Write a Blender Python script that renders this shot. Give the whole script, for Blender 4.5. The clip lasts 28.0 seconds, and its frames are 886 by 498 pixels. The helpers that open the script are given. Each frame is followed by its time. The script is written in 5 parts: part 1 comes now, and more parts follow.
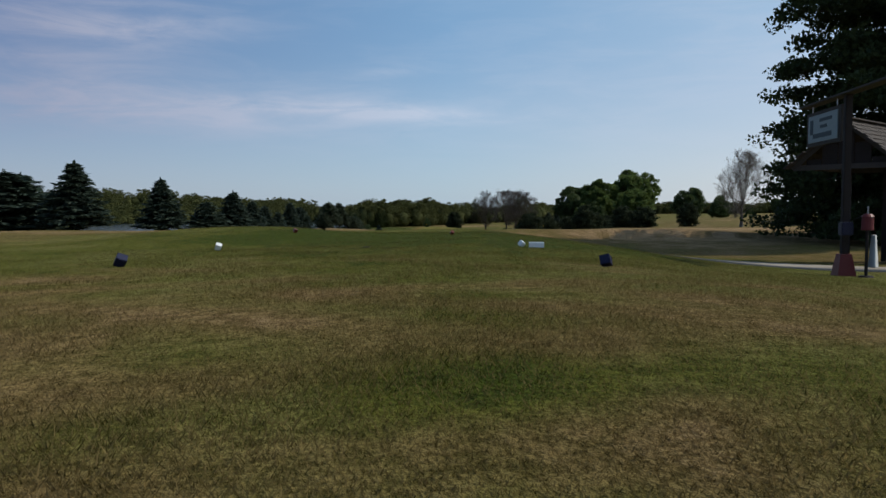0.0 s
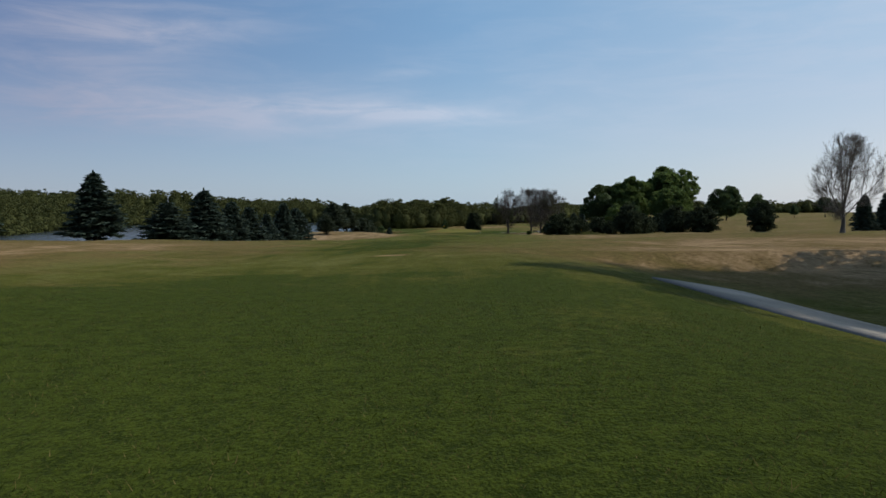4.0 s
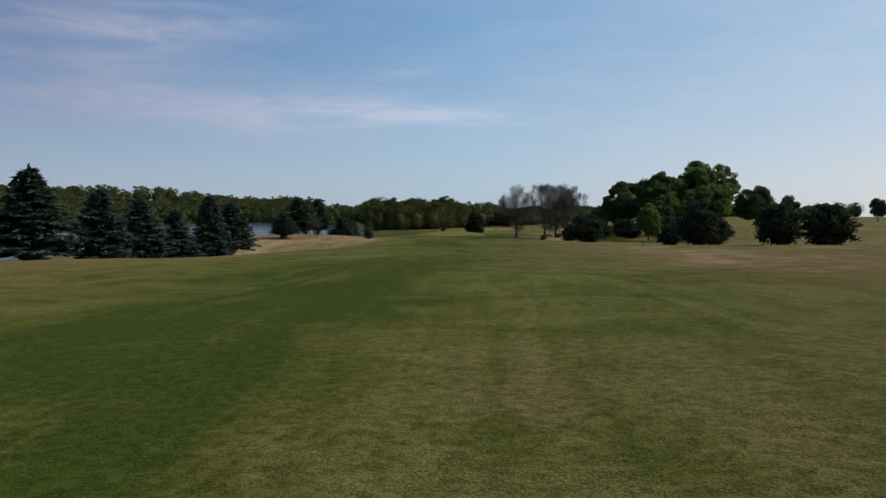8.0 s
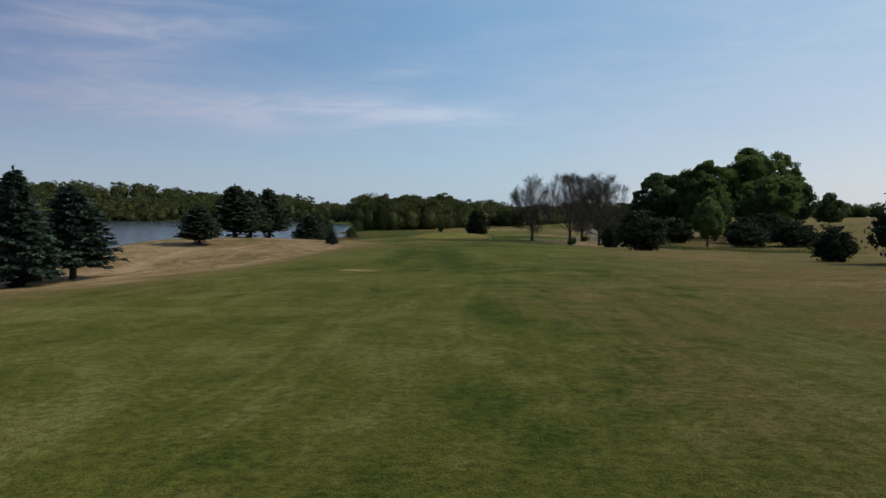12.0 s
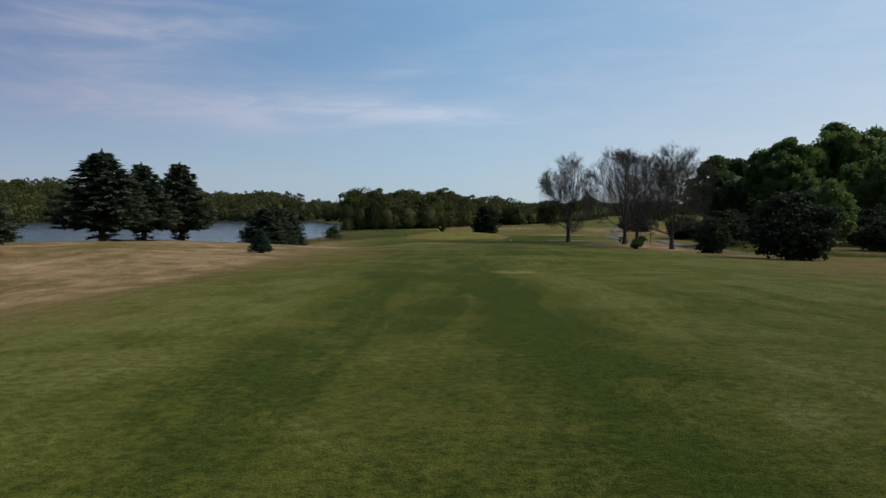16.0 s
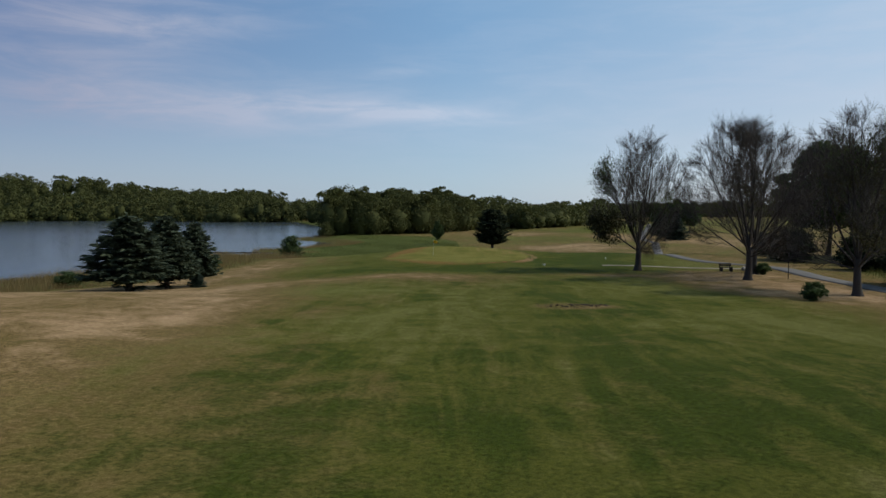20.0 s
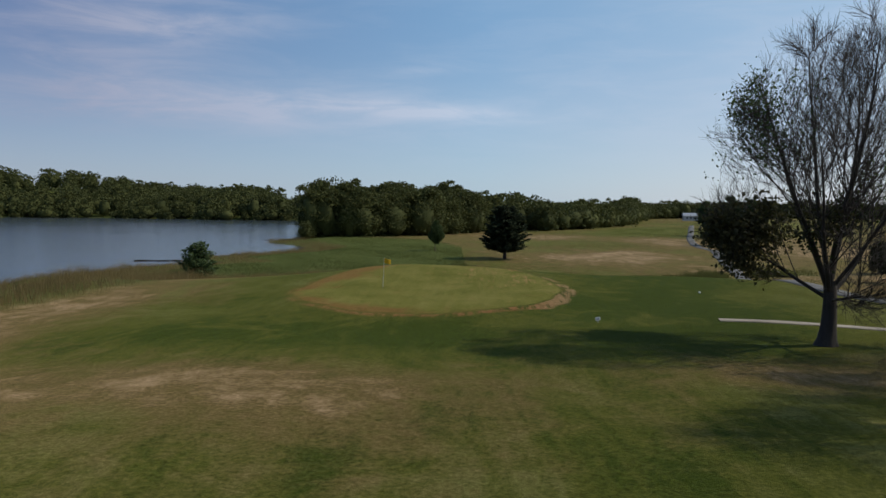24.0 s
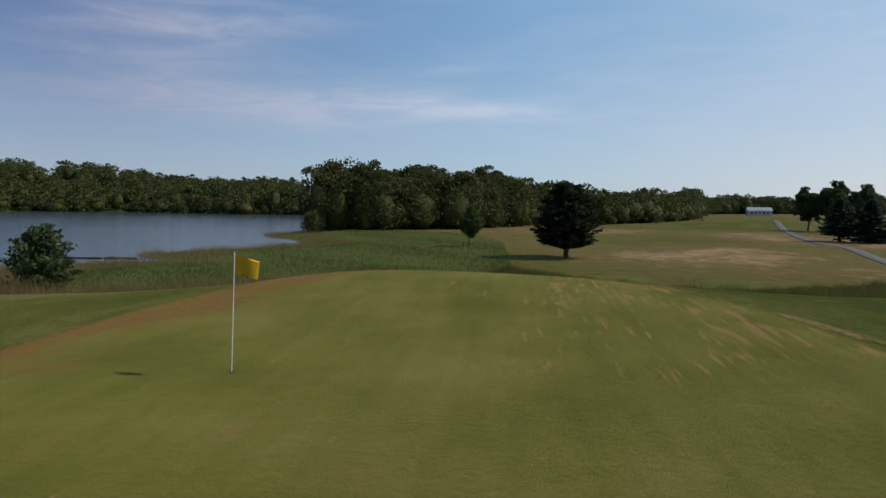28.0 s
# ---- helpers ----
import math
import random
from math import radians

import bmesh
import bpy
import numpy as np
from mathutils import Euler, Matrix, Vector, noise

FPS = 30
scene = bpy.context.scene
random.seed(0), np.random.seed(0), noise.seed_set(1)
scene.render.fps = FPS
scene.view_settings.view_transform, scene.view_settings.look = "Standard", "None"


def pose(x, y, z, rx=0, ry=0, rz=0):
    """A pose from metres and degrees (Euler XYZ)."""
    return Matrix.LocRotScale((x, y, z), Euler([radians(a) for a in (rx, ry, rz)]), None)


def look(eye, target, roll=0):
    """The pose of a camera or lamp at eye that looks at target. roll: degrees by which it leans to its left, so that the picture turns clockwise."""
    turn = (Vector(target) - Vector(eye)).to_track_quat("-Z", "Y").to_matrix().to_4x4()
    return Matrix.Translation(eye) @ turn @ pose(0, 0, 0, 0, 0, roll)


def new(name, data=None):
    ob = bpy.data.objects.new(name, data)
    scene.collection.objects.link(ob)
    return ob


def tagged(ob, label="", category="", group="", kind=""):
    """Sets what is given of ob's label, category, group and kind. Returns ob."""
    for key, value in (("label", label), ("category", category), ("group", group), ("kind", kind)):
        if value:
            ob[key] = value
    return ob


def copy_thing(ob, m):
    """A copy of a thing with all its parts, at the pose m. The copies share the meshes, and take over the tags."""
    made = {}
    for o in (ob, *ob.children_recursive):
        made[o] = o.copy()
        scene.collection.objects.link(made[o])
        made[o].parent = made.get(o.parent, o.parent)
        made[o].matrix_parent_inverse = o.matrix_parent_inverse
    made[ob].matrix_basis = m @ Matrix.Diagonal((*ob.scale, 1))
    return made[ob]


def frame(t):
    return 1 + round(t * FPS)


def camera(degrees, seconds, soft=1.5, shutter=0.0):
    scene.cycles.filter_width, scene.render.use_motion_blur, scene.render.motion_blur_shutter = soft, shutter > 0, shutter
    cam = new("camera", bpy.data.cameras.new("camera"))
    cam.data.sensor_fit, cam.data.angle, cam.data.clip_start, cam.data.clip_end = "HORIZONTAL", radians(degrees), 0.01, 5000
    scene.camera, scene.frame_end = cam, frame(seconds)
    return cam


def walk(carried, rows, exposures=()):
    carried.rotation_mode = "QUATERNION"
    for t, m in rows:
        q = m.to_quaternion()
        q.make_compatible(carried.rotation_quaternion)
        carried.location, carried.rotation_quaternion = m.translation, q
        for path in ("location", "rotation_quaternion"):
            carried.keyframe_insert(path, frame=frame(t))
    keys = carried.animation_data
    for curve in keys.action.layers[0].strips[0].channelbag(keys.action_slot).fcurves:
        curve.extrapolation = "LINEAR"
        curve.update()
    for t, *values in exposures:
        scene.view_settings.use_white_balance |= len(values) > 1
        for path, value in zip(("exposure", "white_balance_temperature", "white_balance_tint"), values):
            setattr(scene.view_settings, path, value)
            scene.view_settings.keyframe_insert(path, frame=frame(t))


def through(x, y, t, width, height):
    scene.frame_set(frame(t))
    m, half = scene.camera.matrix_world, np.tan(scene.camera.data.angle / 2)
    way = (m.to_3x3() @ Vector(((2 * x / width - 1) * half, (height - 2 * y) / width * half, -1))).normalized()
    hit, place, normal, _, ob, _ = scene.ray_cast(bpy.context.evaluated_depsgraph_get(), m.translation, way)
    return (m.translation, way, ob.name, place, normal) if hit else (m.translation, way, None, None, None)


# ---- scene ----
cam = camera(64.9, 28.0)
PATH = [
    (0, (1.007, -0.684, 0.313), (0.991, 1.312, 0.185), -0.4),
    (0.5, (1.076, 0.522, 0.534), (1.059, 2.518, 0.404), -0.4),
    (1, (1.129, 2.117, 0.498), (1.113, 4.113, 0.368), -0.4),
    (1.5, (1.163, 4.364, 0.461), (1.145, 6.36, 0.33), -0.4),
    (2, (1.078, 7.073, 0.439), (1.048, 9.068, 0.307), -0.4),
    (2.5, (1.088, 10.165, 0.383), (1.057, 12.16, 0.253), -0.4),
    (3, (1.104, 13.396, 0.34), (1.067, 15.392, 0.21), -0.4),
    (3.5, (1.114, 17.021, 0.299), (1.046, 19.016, 0.171), -0.6),
    (5.5, (1.281, 34.009, 0.255), (1.206, 36.004, 0.129), -0.5),
    (6, (1.257, 38.599, 0.198), (1.183, 40.594, 0.073), -0.4),
    (6.5, (1.186, 43.326, 0.112), (1.113, 45.32, -0.014), -0.3),
    (7, (1.104, 48.295, -0.091), (1.032, 50.29, -0.217), -0.1),
    (7.5, (1.003, 53.488, -0.322), (0.931, 55.482, -0.447), -0.1),
    (8, (0.881, 58.764, -0.489), (0.81, 60.759, -0.614), -0.0),
    (8.5, (0.713, 63.826, -0.714), (0.644, 65.821, -0.839), 0.1),
    (9, (0.554, 68.997, -0.865), (0.485, 70.992, -0.991), 0.1),
    (9.5, (0.405, 74.276, -1.074), (0.336, 76.271, -1.2), 0.1),
    (10, (0.127, 79.642, -1.164), (0.061, 81.636, -1.29), 0.2),
    (10.5, (0.125, 84.446, -1.239), (0.058, 86.44, -1.365), 0.2),
    (11, (-0.031, 89.535, -1.392), (-0.096, 91.53, -1.519), 0.3),
    (11.5, (-0.211, 94.66, -1.52), (-0.276, 96.655, -1.645), 0.2),
    (12, (-0.388, 99.786, -1.573), (-0.453, 101.781, -1.699), 0.2),
    (12.5, (-0.572, 104.512, -1.663), (-0.638, 106.507, -1.788), 0.1),
    (14.5, (-2.269, 124.092, -2.682), (-2.329, 126.087, -2.809), 0.2),
    (15, (-2.678, 129.782, -2.814), (-2.735, 131.777, -2.944), 0.1),
    (15.5, (-3.028, 135.422, -2.988), (-3.085, 137.417, -3.117), 0.1),
    (16, (-3.018, 140.487, -3.284), (-3.078, 142.482, -3.411), 0.0),
    (16.5, (-3.576, 146.197, -3.395), (-3.63, 148.192, -3.521), -0.0),
    (17, (-3.736, 151.748, -3.347), (-3.79, 153.743, -3.474), -0.0),
    (17.5, (-3.809, 157.224, -2.989), (-3.865, 159.22, -3.117), 0.1),
    (18, (-3.971, 162.45, -2.485), (-4.025, 164.445, -2.615), 0.2),
    (18.5, (-4.189, 168.067, -2.434), (-4.242, 170.062, -2.562), 0.2),
    (19, (-4.353, 173.702, -2.556), (-4.405, 175.698, -2.684), 0.3),
    (19.5, (-4.506, 179.178, -2.608), (-4.555, 181.173, -2.735), 0.4),
    (20, (-4.442, 185.048, -2.662), (-4.49, 187.043, -2.79), 0.3),
    (20.5, (-4.023, 190.504, -2.648), (-4.069, 192.499, -2.779), 0.3),
    (22.5, (-1.763, 211.484, -3.188), (-1.805, 213.479, -3.32), 0.6),
    (23, (-1.438, 217.537, -3.342), (-1.533, 219.53, -3.475), 0.6),
    (23.5, (-1.302, 222.706, -3.372), (-1.397, 224.699, -3.504), 0.7),
    (24, (-1.067, 228.545, -3.447), (-1.17, 230.538, -3.578), 0.7),
    (25, (-1.2, 239.622, -3.547), (-1.365, 241.611, -3.677), 0.5),
    (26, (-1.632, 250.405, -3.569), (-1.847, 252.389, -3.697), 0.5),
    (26.5, (-2.158, 256.738, -3.716), (-2.381, 258.722, -3.844), 0.5),
    (27, (-2.694, 261.802, -4.032), (-2.912, 263.786, -4.162), 0.6),
    (27.5, (-2.996, 265.37, -5.391), (-3.209, 267.354, -5.524), 0.6),
    (28, (-3.038, 267.286, -6.546), (-3.246, 269.27, -6.683), 0.7),
]
walk(cam, [(t, look(eye, target, roll)) for t, eye, target, roll in PATH], [(0, 0.0), (28, 0.0)])

# ---- sky, sun ----
SUN_AZ, SUN_EL = radians(8), radians(44)
sun_way = Vector((math.cos(SUN_AZ) * math.cos(SUN_EL), math.sin(SUN_AZ) * math.cos(SUN_EL), math.sin(SUN_EL)))


class Nodes:
    """Short writing for node trees."""

    def __init__(self, tree):
        self.tree = tree
        tree.nodes.clear()

    def add(self, kind, ins=()):
        node = self.tree.nodes.new(kind)
        for key, value in dict(ins).items():
            self.put(node.inputs[key], value)
        return node

    def put(self, socket, value):
        if isinstance(value, bpy.types.NodeSocket):
            self.tree.links.new(value, socket)
        elif isinstance(value, bpy.types.Node):
            self.tree.links.new(value.outputs[0], socket)
        else:
            socket.default_value = value

    def math(self, op, a, b=0.0, c=0.0, clamp=False):
        node = self.add("ShaderNodeMath")
        node.operation, node.use_clamp = op, clamp
        for n, v in enumerate((a, b, c)):
            self.put(node.inputs[n], v)
        return node.outputs[0]

    def noise(self, vector, scale, detail=4.0, rough=0.55, distort=0.0):
        return self.add("ShaderNodeTexNoise", ins={"Vector": vector, "Scale": scale, "Detail": detail, "Roughness": rough, "Distortion": distort}).outputs["Fac"]

    def ramp(self, value, *stops):
        node = self.add("ShaderNodeValToRGB", ins={"Fac": value})
        cr = node.color_ramp
        while len(cr.elements) < len(stops):
            cr.elements.new(0.5)
        for el, (at, col) in zip(cr.elements, stops):
            el.position = at
            el.color = (*col, 1) if isinstance(col, tuple) else (col, col, col, 1)
        return node.outputs["Color"]

    def step(self, value, low, high):
        node = self.add("ShaderNodeMapRange")
        node.interpolation_type = "SMOOTHSTEP"
        for key, v in (("Value", value), ("From Min", low), ("From Max", high)):
            self.put(node.inputs[key], v)
        return node.outputs[0]

    def mask(self, name):
        node = self.add("ShaderNodeAttribute")
        node.attribute_name = name
        return node.outputs["Fac"]

    def mix(self, fac, a, b, mode="MIX"):
        node = self.add("ShaderNodeMix")
        node.data_type, node.blend_type = "RGBA", mode
        for key, v in ((0, fac), (6, a), (7, b)):
            if isinstance(v, tuple) and len(v) == 3:
                v = (*v, 1)
            self.put(node.inputs[key], v)
        return node.outputs[2]

    def stretched(self, vector, x, y, z):
        return self.add("ShaderNodeMapping", ins={"Vector": vector, "Scale": (x, y, z)}).outputs[0]


world = bpy.data.worlds.new("sky")
scene.world = world
world.use_nodes = True
w = Nodes(world.node_tree)
sky = w.add("ShaderNodeTexSky")
sky.sky_type, sky.sun_disc, sky.sun_elevation, sky.sun_rotation = "NISHITA", False, SUN_EL, radians(90) - SUN_AZ
sky.air_density, sky.dust_density, sky.ozone_density = 1.0, 0.25, 4.0
way = w.add("ShaderNodeTexCoord").outputs["Generated"]
xyz = w.add("ShaderNodeSeparateXYZ", ins={0: way})
az = w.math("ARCTAN2", xyz.outputs[0], xyz.outputs[1])
el = w.math("ARCSINE", xyz.outputs[2])
flat = w.add("ShaderNodeCombineXYZ", ins={0: az, 1: el}).outputs[0]


def streak(a0, e0, tilt, wide, high, gain):
    """A cirrus streak round one direction: soft edges, long in azimuth."""
    u = w.math("SUBTRACT", az, a0)
    v = w.math("SUBTRACT", w.math("SUBTRACT", el, e0), w.math("MULTIPLY", u, tilt))
    r = w.math("ADD", w.math("POWER", w.math("DIVIDE", u, wide), 2.0), w.math("POWER", w.math("DIVIDE", v, high), 2.0))
    return w.math("MULTIPLY", w.math("EXPONENT", w.math("MULTIPLY", r, -1.0)), gain)


wisps = w.noise(w.stretched(flat, 6.0, 34.0, 1.0), 1.0, 7.0, 0.62, 0.5)
puffs = w.noise(w.stretched(flat, 14.0, 30.0, 1.0), 1.0, 6.0, 0.6)
veil = w.math("ADD", streak(-0.09, 0.130, -0.06, 0.15, 0.009, 1.3), streak(-0.36, 0.127, 0.01, 0.27, 0.028, 1.45))
veil = w.math("ADD", veil, streak(-0.46, 0.232, 0.05, 0.16, 0.026, 1.1))
veil = w.math("ADD", veil, streak(-0.50, 0.18, 0.02, 0.13, 0.045, 0.75))
veil = w.math("ADD", veil, streak(-0.08, 0.185, 0.1, 0.05, 0.008, 0.3))
veil = w.math("ADD", veil, streak(0.45, 0.20, 0.15, 0.5, 0.10, 0.28))
thin = w.math("MULTIPLY", w.step(wisps, 0.42, 0.75), 0.10)
cloud = w.math("ADD", w.math("MULTIPLY", veil, w.math("ADD", w.math("MULTIPLY", w.step(wisps, 0.3, 0.68), 0.6), w.math("MULTIPLY", puffs, 0.55))), thin, clamp=True)
cloud = w.math("MULTIPLY", cloud, w.step(el, 0.0, 0.08), clamp=True)
east = w.add("ShaderNodeMapRange", ins={"Value": az, "From Min": -0.6, "From Max": 0.6}).outputs[0]
upper = w.ramp(east, (0.0, (.089, .163, .358)), (0.5, (.220, .408, .645)), (1.0, (.44, .61, .775)))
lower = w.ramp(east, (0.0, (.28, .355, .51)), (0.5, (.375, .525, .69)), (1.0, (.63, .66, .745)))
tint = w.mix(w.step(el, 0.02, 0.26), lower, upper)
tint = w.mix(1.0, tint, (10.0, 10.0, 10.0), "MULTIPLY")
toned = w.mix(0.72, sky.outputs[0], tint)
sky_light = w.add("ShaderNodeBackground", ins={"Color": toned, "Strength": 0.100})
cloud_col = w.ramp(east, (0.05, (.35, .38, .51)), (0.5, (.54, .62, .76)), (1.0, (.62, .65, .76)))
cloud_light = w.add("ShaderNodeBackground", ins={"Color": cloud_col, "Strength": 1.0})
blend = w.add("ShaderNodeMixShader", ins={0: w.math("MULTIPLY", cloud, 0.85), 1: sky_light.outputs[0], 2: cloud_light.outputs[0]})
w.add("ShaderNodeOutputWorld", ins={"Surface": blend.outputs[0]})

sun = new("sun", bpy.data.lights.new("sun", "SUN"))
sun.data.energy, sun.data.angle, sun.data.color = 3.4, radians(0.55), (1.0, 0.93, 0.82)
sun.matrix_world = look(sun_way * 50, (0, 0, 0))


# ---- lie of the land ----
def ss(a, b, v):
    t = np.clip((v - a) / (b - a), 0, 1)
    return t * t * (3 - 2 * t)


def prof(v, keys, soft=6.0):
    """A softened line through a few heights."""
    ks, vs = zip(*keys)
    return sum(wt * np.interp(v + k * soft, ks, vs) for k, wt in ((-1.5, .1), (-.75, .25), (0, .3), (.75, .25), (1.5, .1)))


LAKE = -15.0
MID = ((-300, -1.0), (-60, -.6), (-4, -.3), (8, -.42), (14, -.58), (22, -.63), (40, -1.2), (70, -2.35), (104, -3.9), (140, -5.2), (178, -6.7), (205, -7.7), (232, -8.9),
       (262, -9.8), (278, -10.05), (296, -9.85), (303, -10.7), (311, -13.0), (322, -14.2), (345, -14.5), (390, -14.3), (440, -14.0), (470, -14.0), (520, -14.1), (640, -14.4), (800, -14.4), (1100, -22), (1600, -42), (3600, -105))
LEFT = ((-60, 0), (40, 0), (88, .35), (112, -.75), (125, -1.25), (138, -1.75), (150, -2.35), (160, -1.8), (168, -.8), (180, .9), (190, 1.2), (215, 1.05), (232, .1), (246, -1.3), (260, -1.9), (275, -1.65),
        (290, -1.45), (300, -1.35), (311, -.4), (400, 0))
RIGHT = ((-60, -.42), (14, -.42), (22, -1.12), (32, -1.12), (60, 0), (100, .5), (122, .5), (140, .1), (166, -.3), (183, -.35), (203, -.55), (232, -.7), (245, -.25), (258, .3), (270, 0), (285, -.3), (400, .6))
SHORE = ((-400, -150), (150, -115), (200, -105), (240, -90), (270, -72), (295, -61), (340, -59), (350, -55), (354, -47), (357, -47), (361, -55), (365, -57), (372, -52),
         (385, -44), (398, -42), (408, -48), (418, -57), (424, -60), (432, -59), (445, -56), (480, -60), (560, -80), (640, -112), (720, -150), (900, -300), (1500, -900))


def fardist(x, y):
    """Metres inland of the far shore of the lake."""
    bend = 10 * np.sin(y * .021) + 6 * np.sin(x * .033)
    return np.maximum(-250 - x - .12 * np.clip(y - 300, 0, 400), y - (640 + .10 * (x + 250))) + bend


def terrain(x, y):
    x, y = np.asarray(x, float), np.asarray(y, float)
    z = prof(y, MID) + prof(y, LEFT) * ss(-8, -35, x)
    z = z + prof(y, RIGHT) * np.where(y < 45, ss(1.8, 10, x), ss(6, 36, x))
    hill = -6.2 - .004 * (y - 200)
    z = z + (np.maximum(hill, z) - z) * ss(55, 140, x) * (1 - ss(330, 430, y))
    z = z + 1.6 * ss(90, 260, x) * ss(380, 460, y) + 1.7 * np.exp(-(((x - 84) / 22) ** 2 + ((y - 520) / 32) ** 2))
    xs = prof(y, SHORE, 2.0)
    run = np.where(y < 300, 24, 14)
    z = z + (np.minimum(z, LAKE + .15) - z) * ss(0, 1, (xs + run - x) / run)
    far = ss(0, 6, fardist(x, y))
    z = z - 2.5 * ss(0, 8, xs - x) * (1 - far)
    z = z + far * (xs > x) * (LAKE + .4 + (8 + 11 * ss(-190, -300, x)) * ss(0, 110, fardist(x, y)) - z)
    z = np.maximum(z - 4.5 * ss(-36, -62, x) * ss(115, 150, y) * (1 - ss(232, 258, y)), np.minimum(z, LAKE - 3))
    near = (np.abs(x) < 80) & (y < 330)
    z = z + np.where(near, .05 * np.sin(x * .42 + 1.3 * np.sin(y * .17)) + .05 * np.sin(y * .31 + 1.1 * np.sin(x * .23)), 0)
    z = z + .25 * np.exp(-(((x + 6) / 3) ** 2 + ((y - 22) / 7) ** 2) ** 2)
    z = z + .45 * np.exp(-(((x - GREEN[0]) / 12) ** 2 + ((y - 295) / 7) ** 2))
    return z + .35 * green_mound(x, y)


GREEN = (-4.8, 281.6, 9.8, 14.6)  # middle and half sizes of the putting green


def green_mound(x, y):
    r = np.hypot((x - GREEN[0]) / (GREEN[2] + 1), (y - GREEN[1]) / (GREEN[3] + 1))
    return 1 - ss(.75, 1.25, r)


def ground_z(x, y):
    return float(terrain(x, y))


# ---- building helpers ----
def quads_mesh(name, verts, faces):
    """A mesh from an array of places and an array of faces with the same number of corners."""
    verts, faces = np.asarray(verts, np.float32), np.asarray(faces, np.int32)
    me = bpy.data.meshes.new(name)
    me.vertices.add(len(verts))
    me.vertices.foreach_set("co", verts.ravel())
    me.loops.add(faces.size)
    me.loops.foreach_set("vertex_index", faces.ravel())
    me.polygons.add(len(faces))
    me.polygons.foreach_set("loop_start", np.arange(0, faces.size, faces.shape[1], dtype=np.int32))
    me.update(calc_edges=True)
    return me


def part(name, data, material, parent=None, label="", smooth=False):
    """Links a bmesh or mesh as one object under a thing or part."""
    if isinstance(data, bmesh.types.BMesh):
        me = bpy.data.meshes.new(name)
        data.to_mesh(me)
        data.free()
    else:
        me = data
    if smooth:
        me.polygons.foreach_set("use_smooth", [True] * len(me.polygons))
    if material and not me.materials:
        me.materials.append(material)
    ob = new(name, me)
    ob.parent = parent
    return tagged(ob, label)


def thing(name, label, category, group="", kind="", m=None):
    ob = tagged(new(name), label, category, group, kind)
    ob.empty_display_size = 0.3
    if m is not None:
        ob.matrix_basis = m
    return ob


def box(sx, sy, sz, at=(0, 0, 0), bevel=0.0, turn=None):
    bm = bmesh.new()
    bmesh.ops.create_cube(bm, size=1.0)
    bmesh.ops.scale(bm, vec=(sx, sy, sz), verts=bm.verts)
    if bevel:
        bmesh.ops.bevel(bm, geom=bm.edges[:], offset=bevel, segments=2, affect="EDGES")
    if turn is not None:
        bmesh.ops.transform(bm, matrix=turn.to_4x4(), verts=bm.verts)
    bmesh.ops.translate(bm, vec=at, verts=bm.verts)
    return bm


def rod(r0, r1, length, at=(0, 0, 0), sides=12, turn=None):
    """A tapered rod that stands on at."""
    bm = bmesh.new()
    bmesh.ops.create_cone(bm, cap_ends=True, segments=sides, radius1=r0, radius2=r1, depth=length)
    bmesh.ops.translate(bm, vec=(0, 0, length / 2), verts=bm.verts)
    if turn is not None:
        bmesh.ops.transform(bm, matrix=turn.to_4x4(), verts=bm.verts)
    bmesh.ops.translate(bm, vec=at, verts=bm.verts)
    return bm


# ---- materials ----
def material(name, rough=0.8, metal=0.0, spec=0.3):
    ma = bpy.data.materials.new(name)
    ma.use_nodes = True
    n = Nodes(ma.node_tree)
    bsdf = n.add("ShaderNodeBsdfPrincipled", ins={"Roughness": rough, "Metallic": metal, "Specular IOR Level": spec})
    n.add("ShaderNodeOutputMaterial", ins={"Surface": bsdf.outputs[0]})
    return ma, n, bsdf


def bump(n, bsdf, height, strength, distance):
    n.put(bsdf.inputs["Normal"], n.add("ShaderNodeBump", ins={"Height": height, "Strength": strength, "Distance": distance}).outputs[0])


def plain(name, colour, rough=0.6, metal=0.0, vary=0.2, scale=6.0, relief=0.003):
    """Paint, wood or metal with stains at two scales."""
    ma, n, bsdf = material(name, rough, metal)
    pos = n.add("ShaderNodeTexCoord").outputs["Object"]
    a, b = n.noise(pos, scale, 5.0), n.noise(pos, scale * 9, 4.0)
    dark = tuple(c * (1 - vary) for c in colour)
    light = tuple(min(1, c * (1 + vary * .6)) for c in colour)
    n.put(bsdf.inputs["Base Color"], n.mix(n.math("ADD", n.math("MULTIPLY", a, .65), n.math("MULTIPLY", b, .35)), dark, light))
    bump(n, bsdf, b, 0.4, relief)
    return ma


